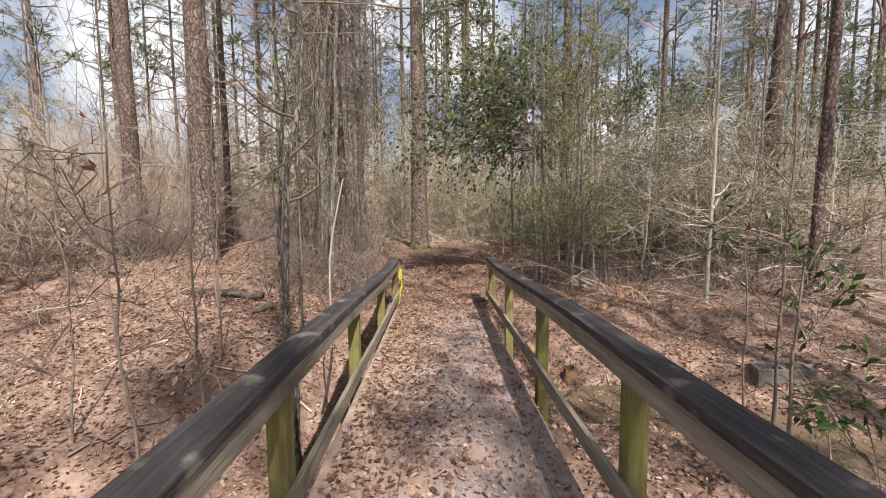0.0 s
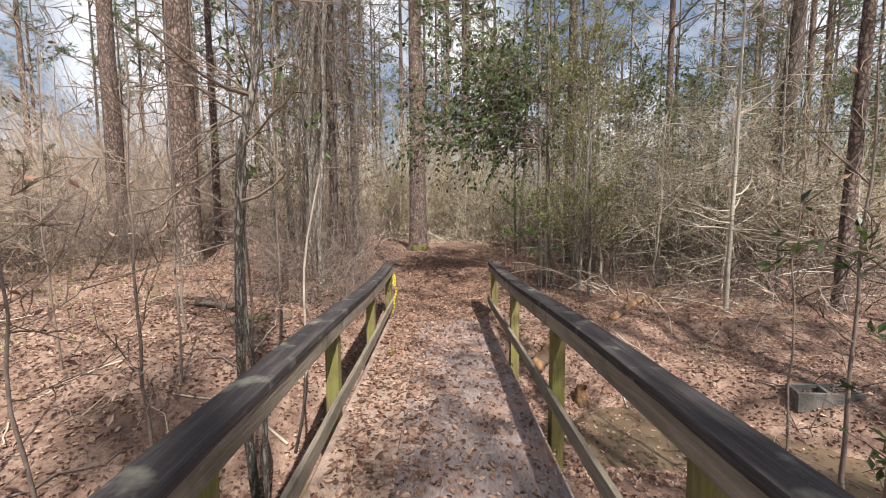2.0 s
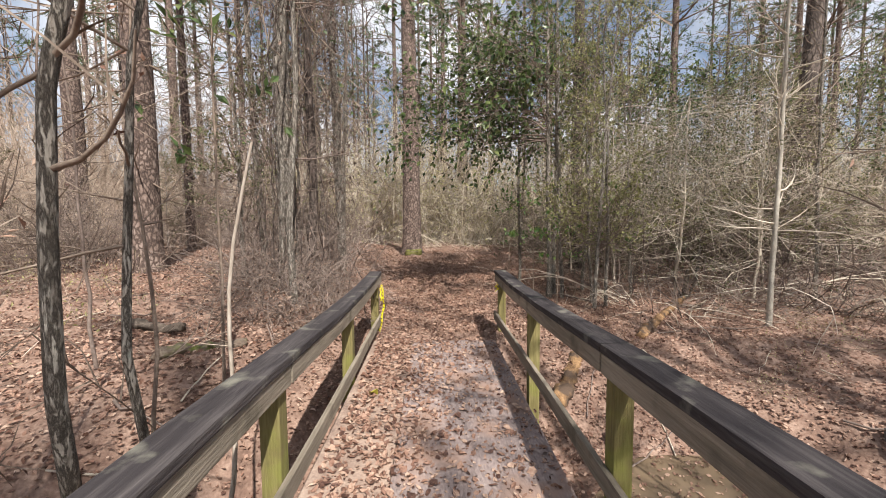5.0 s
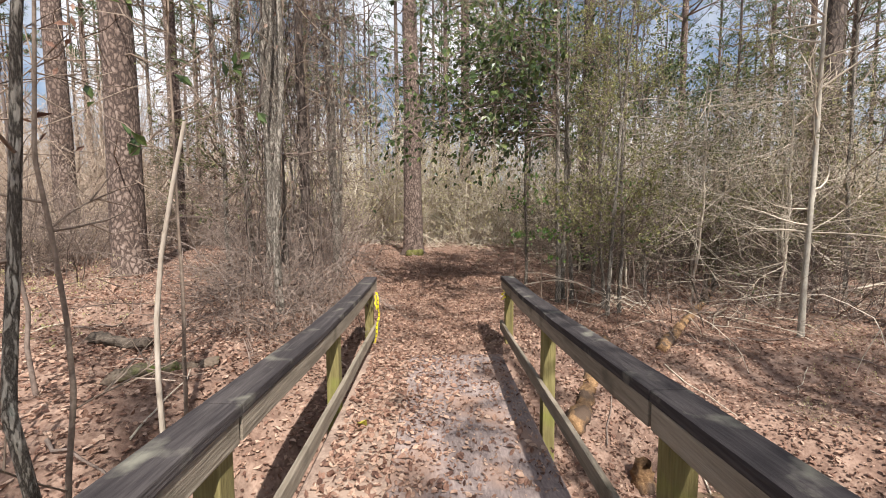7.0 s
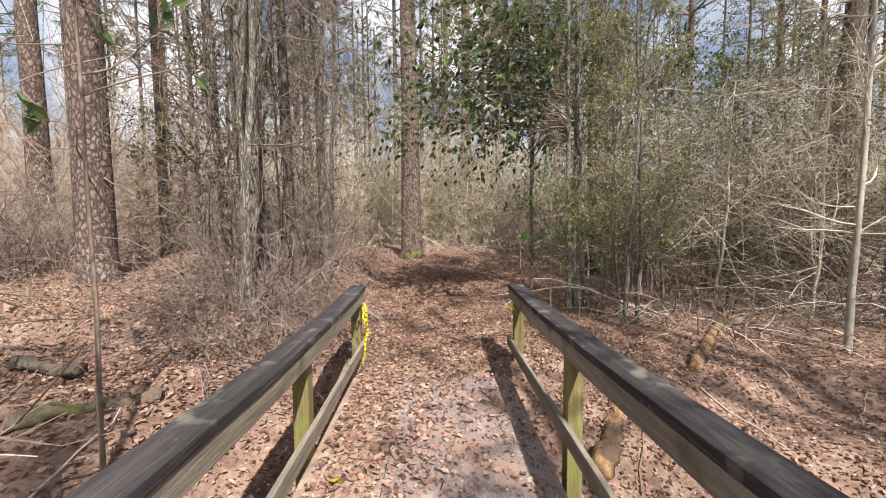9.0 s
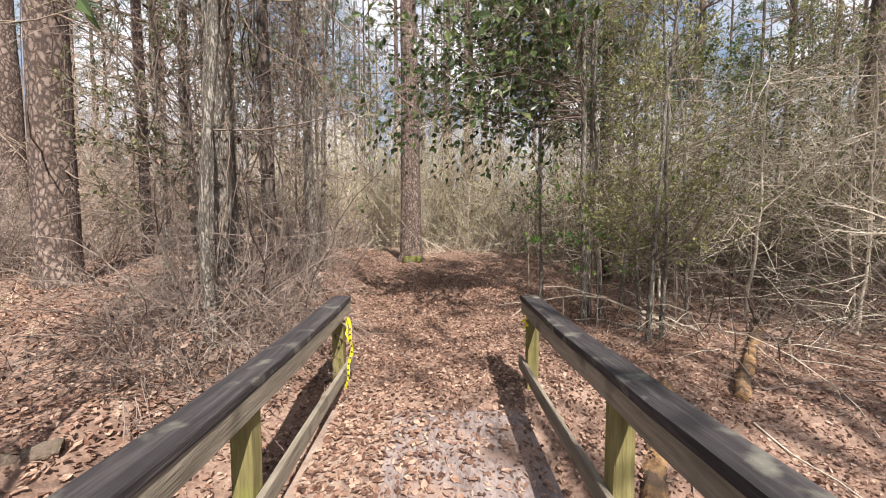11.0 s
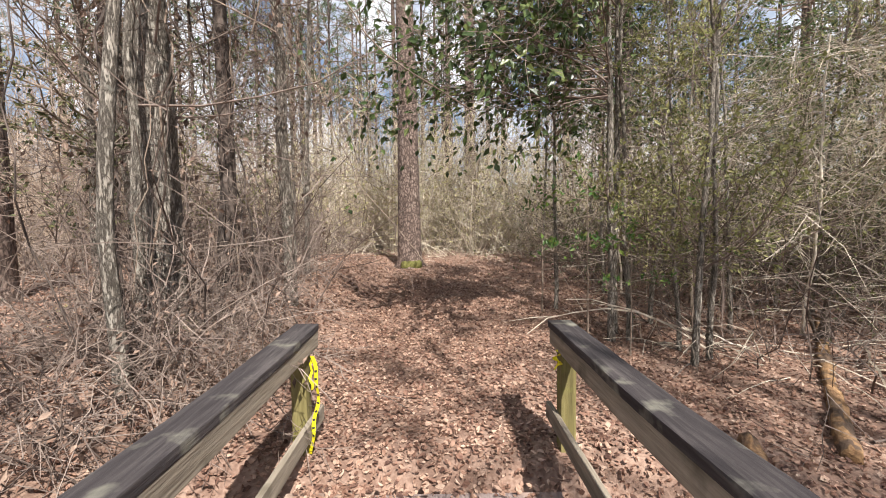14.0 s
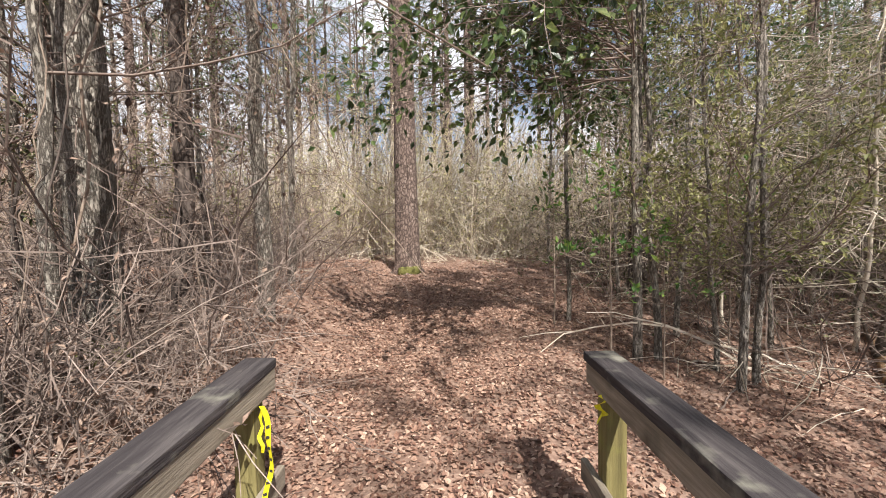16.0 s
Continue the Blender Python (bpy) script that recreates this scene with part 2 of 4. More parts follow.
def part(name, me, parent, label="", m=None):
    ob = new(name, me)
    ob.parent = parent
    if m is not None:
        ob.matrix_basis = m
    if label:
        tagged(ob, label)
    return ob


def part_bm(name, bm, mat, parent, label="", m=None):
    me = bpy.data.meshes.new(name)
    bm.to_mesh(me)
    bm.free()
    me.materials.append(mat)
    return part(name, me, parent, label, m)


def tubes(lines, radii, sides=3):
    """Tapered tubes round many polylines at once. lines: n x k x 3, radii: n x k."""
    lines, radii = np.asarray(lines, float), np.asarray(radii, float)
    n, k, _ = lines.shape
    d = np.gradient(lines, axis=1)
    d /= np.linalg.norm(d, axis=2, keepdims=True) + 1e-9
    ref = np.where(np.abs(d[..., 2:3]) > 0.9, np.array([1.0, 0, 0]), np.array([0, 0, 1.0]))
    u = np.cross(d, ref)
    u /= np.linalg.norm(u, axis=2, keepdims=True) + 1e-9
    v = np.cross(d, u)
    a = np.arange(sides) * 2 * np.pi / sides
    ring = lines[:, :, None] + radii[:, :, None, None] * (np.cos(a)[:, None] * u[:, :, None] + np.sin(a)[:, None] * v[:, :, None])
    i = np.arange(n)[:, None, None] * k * sides + np.arange(k - 1)[None, :, None] * sides
    s = np.arange(sides)
    f = np.stack([i + s, i + (s + 1) % sides, i + sides + (s + 1) % sides, i + sides + s], -1)
    return ring.reshape(-1, 3), f.reshape(-1, 4)


def join(pieces):
    vs, fs, at = [], [], 0
    for v, f in pieces:
        vs.append(v)
        fs.append(f + at)
        at += len(v)
    return np.concatenate(vs), np.concatenate(fs)


def grow(starts, ways, lengths, k=5, wobble=0.15, lift=0.0):
    """Wandering lines from the starts along the ways."""
    n = len(starts)
    ways = ways / (np.linalg.norm(ways, axis=1, keepdims=True) + 1e-9)
    out = [starts]
    for j in range(1, k):
        ways = ways + rng.normal(0, wobble, (n, 3)) + np.array([0, 0, lift])
        ways /= np.linalg.norm(ways, axis=1, keepdims=True) + 1e-9
        out.append(out[-1] + ways * (lengths / (k - 1))[:, None])
    return np.stack(out, 1)


def along(lines, count, lo=0.25, hi=1.0):
    """Random points on random lines, with the line's way there."""
    n, k, _ = lines.shape
    i = rng.integers(0, n, count)
    t = rng.uniform(lo, hi, count) * (k - 1) * 0.999
    j = t.astype(int)
    f = (t - j)[:, None]
    a, b = lines[i, j], lines[i, j + 1]
    return a + (b - a) * f, (b - a) / (np.linalg.norm(b - a, axis=1, keepdims=True) + 1e-9), i


def unit(n):
    v = rng.normal(0, 1, (n, 3))
    return v / np.linalg.norm(v, axis=1, keepdims=True)


def blades(at, way, size, width=0.45, fold=0.25, droop=None):
    """Folded leaves: base, two sides, tip."""
    n = len(at)
    side = np.cross(way, unit(n) * 0.75 + np.array([0.25, -0.5, 0.8]))
    side /= np.linalg.norm(side, axis=1, keepdims=True) + 1e-9
    up = np.cross(side, way)
    size = np.broadcast_to(size, n)[:, None]
    mid = at + way * size * 0.45
    l_ = mid + side * size * width / 2 + up * size * fold * 0.3
    r_ = mid - side * size * width / 2 + up * size * fold * 0.3
    tip = at + way * size - up * size * fold * 0.3
    v = np.stack([at, l_, tip, r_], 1).reshape(-1, 3)
    i = np.arange(n)[:, None] * 4
    f = np.concatenate([i + np.array([0, 1, 2]), i + np.array([0, 2, 3])])
    return v, f


# ---- ground ----
def bump01(x):
    return np.clip(x, 0, 1) ** 2 * (3 - 2 * np.clip(x, 0, 1))


def height(x, y):
    """Forest floor: a creek channel under the bridge, a bank on the west side, a gentle rise ahead."""
    x, y = np.asarray(x, float), np.asarray(y, float)
    z = 0.04 * np.clip(y - 1, 0, 12)
    z = z + 0.48 * bump01((-x - 0.95) / 0.9) * bump01((y + 3.6) / 2.2) * (1 - bump01((y - 5) / 6))
    z = z - 0.14 * bump01((x - 1.0) / 1.5) * bump01((10 - y) / 8)
    c = np.maximum(-2.0 - 0.2 * (x - 1.1) ** 2, -7 - 0.1 * np.abs(x))
    creek = np.exp(-((y - c) / 1.05) ** 4)
    z = z - 0.53 * creek * (1 - 0.25 * bump01((-x - 2) / 2))
    z = z - 0.16 * bump01((-y - 0.2) / 0.4)
    path = np.exp(-((x + 0.12 * np.clip(y - 2, 0, 30) * bump01((y - 3) / 4)) / 1.1) ** 2)
    rough = 0.035 * np.sin(x * 2.3 + 1) * np.sin(y * 1.9) + 0.02 * np.sin(x * 5.1) * np.cos(y * 4.3 + 2)
    z = z + rough * (1 - 0.8 * path)
    far = np.hypot(x, y - 4)
    return z + 0.5 * np.sin(x * 0.13 + 1) * np.sin(y * 0.11) * bump01((far - 12) / 20)


near = np.arange(-12, 12.01, 0.16)
steps = 12 + np.cumsum(0.14 * 1.09 ** np.arange(85))
gx = np.concatenate([-steps[::-1], near, steps])
gy = gx + 2.0
X, Y = np.meshgrid(gx, gy, indexing="ij")
V = np.stack([X, Y, height(X, Y)], -1).reshape(-1, 3)
nx, ny = len(gx), len(gy)
I = (np.arange(nx - 1)[:, None] * ny + np.arange(ny - 1)).reshape(-1, 1)
ground = new("ground", mesh_from("ground", V, I + np.array([0, ny, ny + 1, 1]), M_GROUND, True))
tagged(ground, "brown forest floor covered in fallen leaves", "ground", kind="structure")

wv = np.array([[-7, -6.5, -0.705], [8, -6.5, -0.705], [8, 1, -0.705], [-7, 1, -0.705]], float)
water = new("water", mesh_from("water", wv, np.array([[0, 1, 2, 3]]), M_WATER))
tagged(water, "shallow muddy brown creek water in its channel", "creek", kind="structure")


# ---- footbridge ----
def block(bm, lo, hi, bevel=0.006, jitter=0.0):
    r = bmesh.ops.create_cube(bm, size=1)
    for v in r["verts"]:
        v.co = Vector([lo[i] + (v.co[i] + 0.5) * (hi[i] - lo[i]) for i in range(3)])
    es = list({e for v in r["verts"] for e in v.link_edges})
    bmesh.ops.bevel(bm, geom=es, offset=bevel, segments=2, affect="EDGES", profile=0.7)


def board(name, lo, hi, mat, parent, label="", bevel=0.006, cuts=0, sag=0.003):
    bm = bmesh.new()
    block(bm, lo, hi, bevel)
    if cuts:
        for j in range(1, cuts):
            yy = lo[1] + (hi[1] - lo[1]) * j / cuts
            bmesh.ops.bisect_plane(bm, geom=bm.verts[:] + bm.edges[:] + bm.faces[:], plane_co=(0, yy, 0), plane_no=(0, 1, 0))
        for v in bm.verts:
            q = noise.noise(Vector((lo[0] * 3, v.co.y * 1.7, lo[2] * 5)))
            v.co.x += q * sag * 2
            v.co.z += noise.noise(Vector((v.co.x * 9, v.co.y * 4, 3))) * sag
    for f in bm.faces:
        f.smooth = False
    return part_bm(name, bm, mat, parent, label)


CAP_IN, CAP_OUT, CAP_TOP = 0.672, 0.808, 0.70
POST_Y = (-0.13, -1.56, -2.99, -4.42, -5.85, -7.28, -8.71)
JOINTS = (0.0, -2.93, -5.79, -8.9)


def sway(y, side):
    """How far the old railing has risen or sunk along its length."""
    return float(np.interp(-y, (0, 1.0, 1.9, 2.9, 3.5, 4.4, 6.0), (0, -0.024, -0.014, 0.026, 0.046, 0.05, 0.04))) + 0.012 * side * min(1.0, -y / 2)


def bend(ob, side):
    for v in ob.data.vertices:
        v.co.z += sway(v.co.y, side)


def railing(side):
    rail = tagged(new("bridge_railing"), "weathered grey wooden railing with mossy posts along the footbridge", "railing", "bridge railings")

    def bx(a, b):
        return (min(side * a, side * b), max(side * a, side * b))
    for y1, y0 in zip(JOINTS, JOINTS[1:]):
        x0, x1 = bx(CAP_IN, CAP_OUT)
        bend(board("cap_rail", (x0, y0 + 0.004, CAP_TOP - 0.04), (x1, y1, CAP_TOP), M_RAIL, rail, "dark weathered cap board", 0.008, 14), side)
        x0, x1 = bx(CAP_IN + 0.006, CAP_IN + 0.026)
        bend(board("side_board", (x0, y0 + 0.006, CAP_TOP - 0.132), (x1, y1 - 0.012, CAP_TOP - 0.041), M_SIDE, rail, "grey weathered side board", 0.005, 14), side)
        x0, x1 = bx(CAP_IN - 0.004, CAP_IN + 0.026)
        board("lower_rail", (x0, y0 + 0.006, 0.105), (x1, y1 + 0.03, 0.20), M_SIDE, rail, "grey weathered lower rail", 0.007, 14)
    for y in POST_Y:
        x0, x1 = bx(CAP_IN + 0.0275, CAP_IN + 0.1115)
        bm = bmesh.new()
        block(bm, (x0, y - 0.042, -0.9), (x1, y + 0.042, CAP_TOP - 0.042 + sway(y, side)), 0.007)
        part_bm("post", bm, M_POST, rail, "green mossy square post")
    return rail


railing(-1)
railing(1)

deck = tagged(new("footbridge_deck"), "worn grey wooden footbridge deck scattered with leaves", "footbridge")
for s in (-0.55, 0.0, 0.55):
    board("beam", (s - 0.05, -9.2, -0.30), (s + 0.05, -0.5, -0.045), M_SIDE, deck)
for row, (x0, x1, mat, label) in enumerate(((-0.705, -0.285, M_DECK, "tan weathered deck panel"), (-0.281, 0.60, M_PANEL, "grey worn deck panel"))):
    y = -0.47 - 0.02 * row
    for ln in (1.9, 2.44, 2.44, 2.2):
        board("deck_panel", (x0, y - ln + 0.004, -0.044), (x1, y, rng.uniform(-0.003, 0.0)), mat, deck, label, 0.004)
        y -= ln


# ---- trees ----
def ground_at(x, y):
    return float(height(x, y))


def trunk_line(h, lean=(0, 0), wob=0.02, k=14):
    z = np.linspace(-0.12, h, k)
    w = np.cumsum(rng.normal(0, wob, (k, 2)), 0) * (h / k)
    w -= w[0]
    return np.stack([z * lean[0] + w[:, 0], z * lean[1] + w[:, 1], z], -1)


def trunk_mesh(line, r0, r1, mat, sides=14, flare=0.5, lumps=0.06):
    k = len(line)
    t = np.linspace(0, 1, 60)
    fine = np.stack([np.interp(t, np.linspace(0, 1, k), line[:, i]) for i in range(3)], -1)
    z = fine[:, 2] - fine[0, 2]
    r = r0 + (r1 - r0) * t + r0 * flare * np.exp(-z / 0.16)
    v, f = tubes(fine[None], r[None], sides)
    a = np.tile(np.arange(sides), 60) * 2 * np.pi / sides
    c = np.repeat(fine, sides, 0)
    zz = np.repeat(z, sides)
    s = 1 + lumps * np.sin(a * 3 + zz * 1.3) + lumps * 0.7 * np.sin(a * 5 - zz * 2.1) + flare * 0.35 * np.exp(-zz / 0.12) * np.sin(a * 4 + 1)
    return mesh_from("trunk", c + (v - c) * s[:, None], f, mat, True)


def mass(name, me, parent, label=""):
    """Twigs or leaves too fine and too many to pick apart."""
    return tagged(part(name, me, parent, label), kind="stuff")


def normed(q):
    return q / (np.linalg.norm(q, axis=1, keepdims=True) + 1e-9)


def make_pine(h=17, r=0.25, mat=None, crown_from=0.5, needles=1500, lean=(0, 0), dead=10, label="tall straight pine tree with scaly bark", single=False, sides=9, flare=0.3):
    tree = tagged(new("pine_tree"), label, "tree", "pine trees")
    line = trunk_line(h, lean, 0.006)
    part("trunk", trunk_mesh(line, r, r * 0.35, mat or M_PINE, sides=sides, flare=flare, lumps=0.03), tree)
    n = 22
    at, _, _ = along(line[None], n, crown_from, 1.0)
    w = unit(n) * np.array([1, 1, 0.25]) + np.array([0, 0, 0.15])
    ln = rng.uniform(1.2, 2.8, n) * (1.3 - (at[:, 2] / h) * 0.6)
    limbs = grow(at, w, ln, 5, 0.15, 0.04)
    a2, w2, _ = along(limbs, n * 4, 0.35)
    sub = grow(a2, w2 + unit(n * 4) * 0.8, rng.uniform(0.3, 0.8, n * 4), 3, 0.2)
    stubs_at, _, _ = along(line[None], dead, 0.1, crown_from)
    stubs = grow(stubs_at, unit(dead) * np.array([1, 1, 0.3]), rng.uniform(0.3, 1.6, dead), 5, 0.2)
    if single:
        for q, rr, name in [(q, 0.045, "limb") for q in limbs] + [(q, 0.014, "dead_branch") for q in stubs]:
            v, f = tubes(q[None], np.linspace(rr, 0.005, len(q))[None], 5)
            part(name, mesh_from(name, v, f, M_TWIG, True), tree)
        v, f = tubes(sub, np.linspace(0.012, 0.005, 3) * np.ones((n * 4, 1)), 3)
    else:
        v, f = join([tubes(limbs, np.linspace(0.045, 0.012, 5) * np.ones((n, 1)), 3),
                     tubes(sub, np.linspace(0.012, 0.005, 3) * np.ones((n * 4, 1)), 3),
                     tubes(stubs, np.linspace(0.018, 0.005, 5) * np.ones((dead, 1)), 3)])
    mass("branchwork", mesh_from("branchwork", v, f, M_TWIG), tree)
    at, w, _ = along(sub, needles // 5, 0.3)
    at, w = np.repeat(at, 5, 0), np.repeat(w, 5, 0)
    v, f = blades(at, normed(w * 0.6 + unit(len(at))), rng.uniform(0.2, 0.4, len(at)), 0.12, 0.1)
    mass("crown", mesh_from("crown", v, f, M_NEEDLE), tree, "sparse green needle crown")
    return tree


def make_sapling(h=4.5, r=0.03, mat=None, leaf=None, branches=22, twigs=90, leaves=0, leaf_size=0.07, lean=(0, 0), wob=0.03,
                 name="sapling", label="", spread=0.9, lo=0.25, hi=1.0, group="saplings", twig_mat=None, lift=0.05, hang=0.0, blade=0.45, toward=None, steep=0.25, single=True, category="sapling", twig_r=0.0038, limb_r=0.012):
    tree = tagged(new(name), label, category, group)
    line = trunk_line(h, lean, wob)
    part("trunk", trunk_mesh(line, r, r * 0.3, mat or M_GREYBARK, 8, 0.25, 0.04), tree)
    if branches:
        at, _, _ = along(line[None], branches, lo, hi)
        w = unit(branches) * np.array([1, 1, 0.35]) + np.array([0, 0, steep])
        if toward:
            w = w + np.array(toward)
        limbs = grow(at, w, rng.uniform(0.4, 1.0, branches) * spread * (1.25 - at[:, 2] / h * 0.6), 6, 0.16, lift)
        r1 = min(r * 0.35, limb_r)
        if single:
            for q in limbs:
                v, f = tubes(q[None], np.linspace(r1 * rng.uniform(0.6, 1.2), 0.0025, 6)[None], 4)
                part("branch", mesh_from("branch", v, f, twig_mat or M_TWIG, True), tree)
        ps = [] if single else [tubes(limbs, np.linspace(r1, 0.003, 6) * np.ones((branches, 1)), 3)]
        sub = limbs
        if twigs:
            a2, w2, _ = along(limbs, twigs, 0.15)
            sub = grow(a2, w2 + unit(twigs) * 0.9, rng.uniform(0.12, 0.45, twigs) * spread, 3, 0.25, lift)
            ps.append(tubes(sub, np.linspace(twig_r, twig_r * 0.4, 3) * np.ones((twigs, 1)), 3))
        if ps:
            v, f = join(ps)
            mass("twig_spray", mesh_from("twig_spray", v, f, twig_mat or M_TWIG), tree)
        if leaves:
            a3, w3, _ = along(sub, leaves, 0.2)
            q = normed(w3 * 0.7 + unit(leaves) * 0.8 - np.array([0, 0, hang]))
            v, f = blades(a3, q, rng.uniform(0.6, 1.2, leaves) * leaf_size, blade)
            mass("foliage", mesh_from("foliage", v, f, leaf or M_HOLLY), tree)
    return tree


def make_brush(w=1.2, h=1.8, stems=60, twigs=420, mat=None, leaves=0, leaf=None, leaf_size=0.05, label="", name="bare_shrub", group="thickets", arch=-0.05, thick=0.006, spread=0.35, k=6, wild=0.11, twig_r=0.0036):
    """A thicket: many thin stems from the ground with fine twigs."""
    shrub = tagged(new(name), label, "shrub", group)
    a = rng.uniform(0, 2 * np.pi, stems)
    q = np.sqrt(rng.uniform(0, 1, stems)) * w * 0.5
    at = np.stack([q * np.cos(a), q * np.sin(a), np.full(stems, -0.15)], -1)
    way = np.stack([np.cos(a) * spread, np.sin(a) * spread, np.ones(stems)], -1) + rng.normal(0, 0.28, (stems, 3))
    main = grow(at, way, rng.uniform(0.45, 1.15, stems) * h, k, wild, arch)
    v, f = tubes(main, np.linspace(thick, thick * 0.3, k) * rng.uniform(0.6, 1.5, (stems, 1)), 3)
    mass("stem_clump", mesh_from("stem_clump", v, f, mat or M_TWIG), shrub)
    a2, w2, _ = along(main, twigs, 0.15)
    sub = grow(a2, w2 * 0.7 + unit(twigs) * 0.8, rng.uniform(0.15, 0.55, twigs) * (h / 1.8), 3, 0.25, arch)
    v, f = tubes(sub, np.linspace(twig_r, twig_r * 0.45, 3) * np.ones((twigs, 1)), 3)
    mass("twig_spray", mesh_from("twig_spray", v, f, mat or M_TWIG), shrub)
    if leaves:
        a3, w3, _ = along(sub, leaves, 0.1)
        v, f = blades(a3, normed(w3 + unit(leaves)), rng.uniform(0.6, 1.3, leaves) * leaf_size)
        mass("foliage", mesh_from("foliage", v, f, leaf or M_OLIVE), shrub)
    return shrub


def put(thing, x, y, turn=0.0, scale=1.0, sink=0.0):
    thing.matrix_basis = pose(x, y, ground_at(x, y) - sink, 0, 0, turn) @ Matrix.Scale(scale, 4)
    return thing


def again(thing, x, y, turn=0.0, scale=1.0, sink=0.0):
    c = copy_thing(thing, Matrix())
    return put(c, x, y, turn, scale, sink)


# pines that stand close to the walk
put(make_pine(15, 0.30, label="straight pine trunk with mossy foot beside the path", single=True, sides=18, flare=0.5), -0.72, 7.6)
put(make_pine(16, 0.235, label="large pine with plated reddish-brown bark", single=True, sides=18, flare=0.25), -4.75, 1.85)
put(make_pine(16, 0.22, single=True, sides=14), -8.5, 4.9)
put(make_pine(14, 0.10, single=True, sides=14), -5.9, 4.9)
put(make_pine(16, 0.27, lean=(0.05, 0), mat=M_DARKBARK, single=True, sides=14, label="dark leaning pine trunk"), 10.4, 6.4)
put(make_pine(15, 0.16, mat=M_DARKBARK, single=True, sides=14, label="dark pine trunk among evergreen saplings"), 3.6, 5.2)
put(make_pine(15, 0.15, single=True, sides=14), 1.3, 14.5)
put(make_pine(13, 0.10, lean=(0.03, 0), single=True, sides=14, label="mid-sized tree with a mossy foot"), 6.3, 0.45)


# vine-wrapped grey trunks west of the path
def strands(n, rx, ry, z0, z1, length, thick, fall, wobble, k=8):
    """Loose tangled lines filling a tall column."""
    a, q = rng.uniform(0, 6.28, n), np.sqrt(rng.uniform(0, 1, n))
    at = np.stack([rx * q * np.cos(a), ry * q * np.sin(a), rng.uniform(z0, z1, n)], -1)
    lines = grow(at, unit(n) * 0.9 - np.array([0, 0, fall]), rng.uniform(0.4, 1.0, n) * length, k, wobble, -0.05)
    lines[:, :, 2] = np.maximum(lines[:, :, 2], 0.02)
    return lines, tubes(lines, np.linspace(thick, thick * 0.5, k) * rng.uniform(0.5, 1.6, (n, 1)), 3)


def vined(r, h, lean, label, vines=14, slack=0.05, mat=None, wob=0.035, limbs=17):
    t = make_sapling(h, r, mat or M_GREYBARK, M_DEADDARK, limbs, limbs * 16, limbs * 12, 0.06, lean, wob, "vine_covered_tree", label, 1.9, 0.15, 0.9, "vine covered trees", M_DARKTWIG, 0.0, 0.4, category="tree", twig_r=0.0028, limb_r=0.009)
    k = 26
    for j in range(vines):
        top = rng.uniform(0.45, 0.95) * h
        z = np.linspace(0.0, top, k)
        a = rng.uniform(0, 6.28) + np.cumsum(rng.normal(0, 0.55, k))
        swing = np.cumsum(rng.normal(0, 0.035, (k, 2)), 0)
        rr = r * (1 - 0.7 * z / h) * 1.08 + slack * np.abs(np.sin(z * rng.uniform(0.8, 2.0) + j)) * rng.uniform(0, 2.0)
        line = np.stack([lean[0] * z + rr * np.cos(a) + swing[:, 0], lean[1] * z + rr * np.sin(a) + swing[:, 1], z], -1)
        v, f = tubes(line[None], np.full((1, k), rng.choice([0.002, 0.003, 0.004, 0.008])), 5)
        part("vine", mesh_from("vine", v, f, M_DARKBARK if rng.random() < 0.6 else M_TWIG, True), t, "brown woody climbing vine")
    return t


def vine_tangle(rx, ry, h, n, label, leaves=500):
    """Dead climbing stems hanging as a brown mass, thick at some heights and open at others."""
    t = tagged(new("vine_tangle"), label, "vines", "vine tangles")
    hang, m1 = strands(n, rx, ry, 0.3, h, 1.3, 0.0026, 0.3, 0.42)
    mass("hanging_growth", mesh_from("hanging_growth", *m1, M_DARKTWIG), t, "brown dead hanging stems")
    knots = rng.uniform((-rx * 0.8, -ry * 0.8, 0.8), (rx * 0.8, ry * 0.8, h), (7, 3))
    c = knots[rng.integers(0, 7, n)] + rng.normal(0, 1, (n, 3)) * np.array([0.22, 0.22, 0.45])
    curl = grow(c, unit(n), rng.uniform(0.25, 0.8, n), 7, 0.5, -0.06)
    mass("twig_mat", mesh_from("twig_mat", *tubes(curl, np.linspace(0.003, 0.0014, 7) * np.ones((n, 1)), 3), M_DARKBARK), t, "matted dark twigs")
    long, _ = strands(6, rx, ry, h * 0.5, h, h * 0.8, 0.006, 1.6, 0.16, 16)
    for q in long:
        v, f = tubes(q[None], np.linspace(0.007, 0.004, len(q))[None], 5)
        part("vine", mesh_from("vine", v, f, M_TWIG, True), t, "bare grey-brown vine")
    at, w, _ = along(np.concatenate([curl, hang[:, :7]]), leaves, 0.1)
    mass("dead_foliage", mesh_from("dead_foliage", *blades(at, normed(w + unit(leaves) - np.array([0, 0, 0.6])), rng.uniform(0.03, 0.075, leaves), 0.6), M_DEADDARK), t, "curled dark dead leaves")
    return t


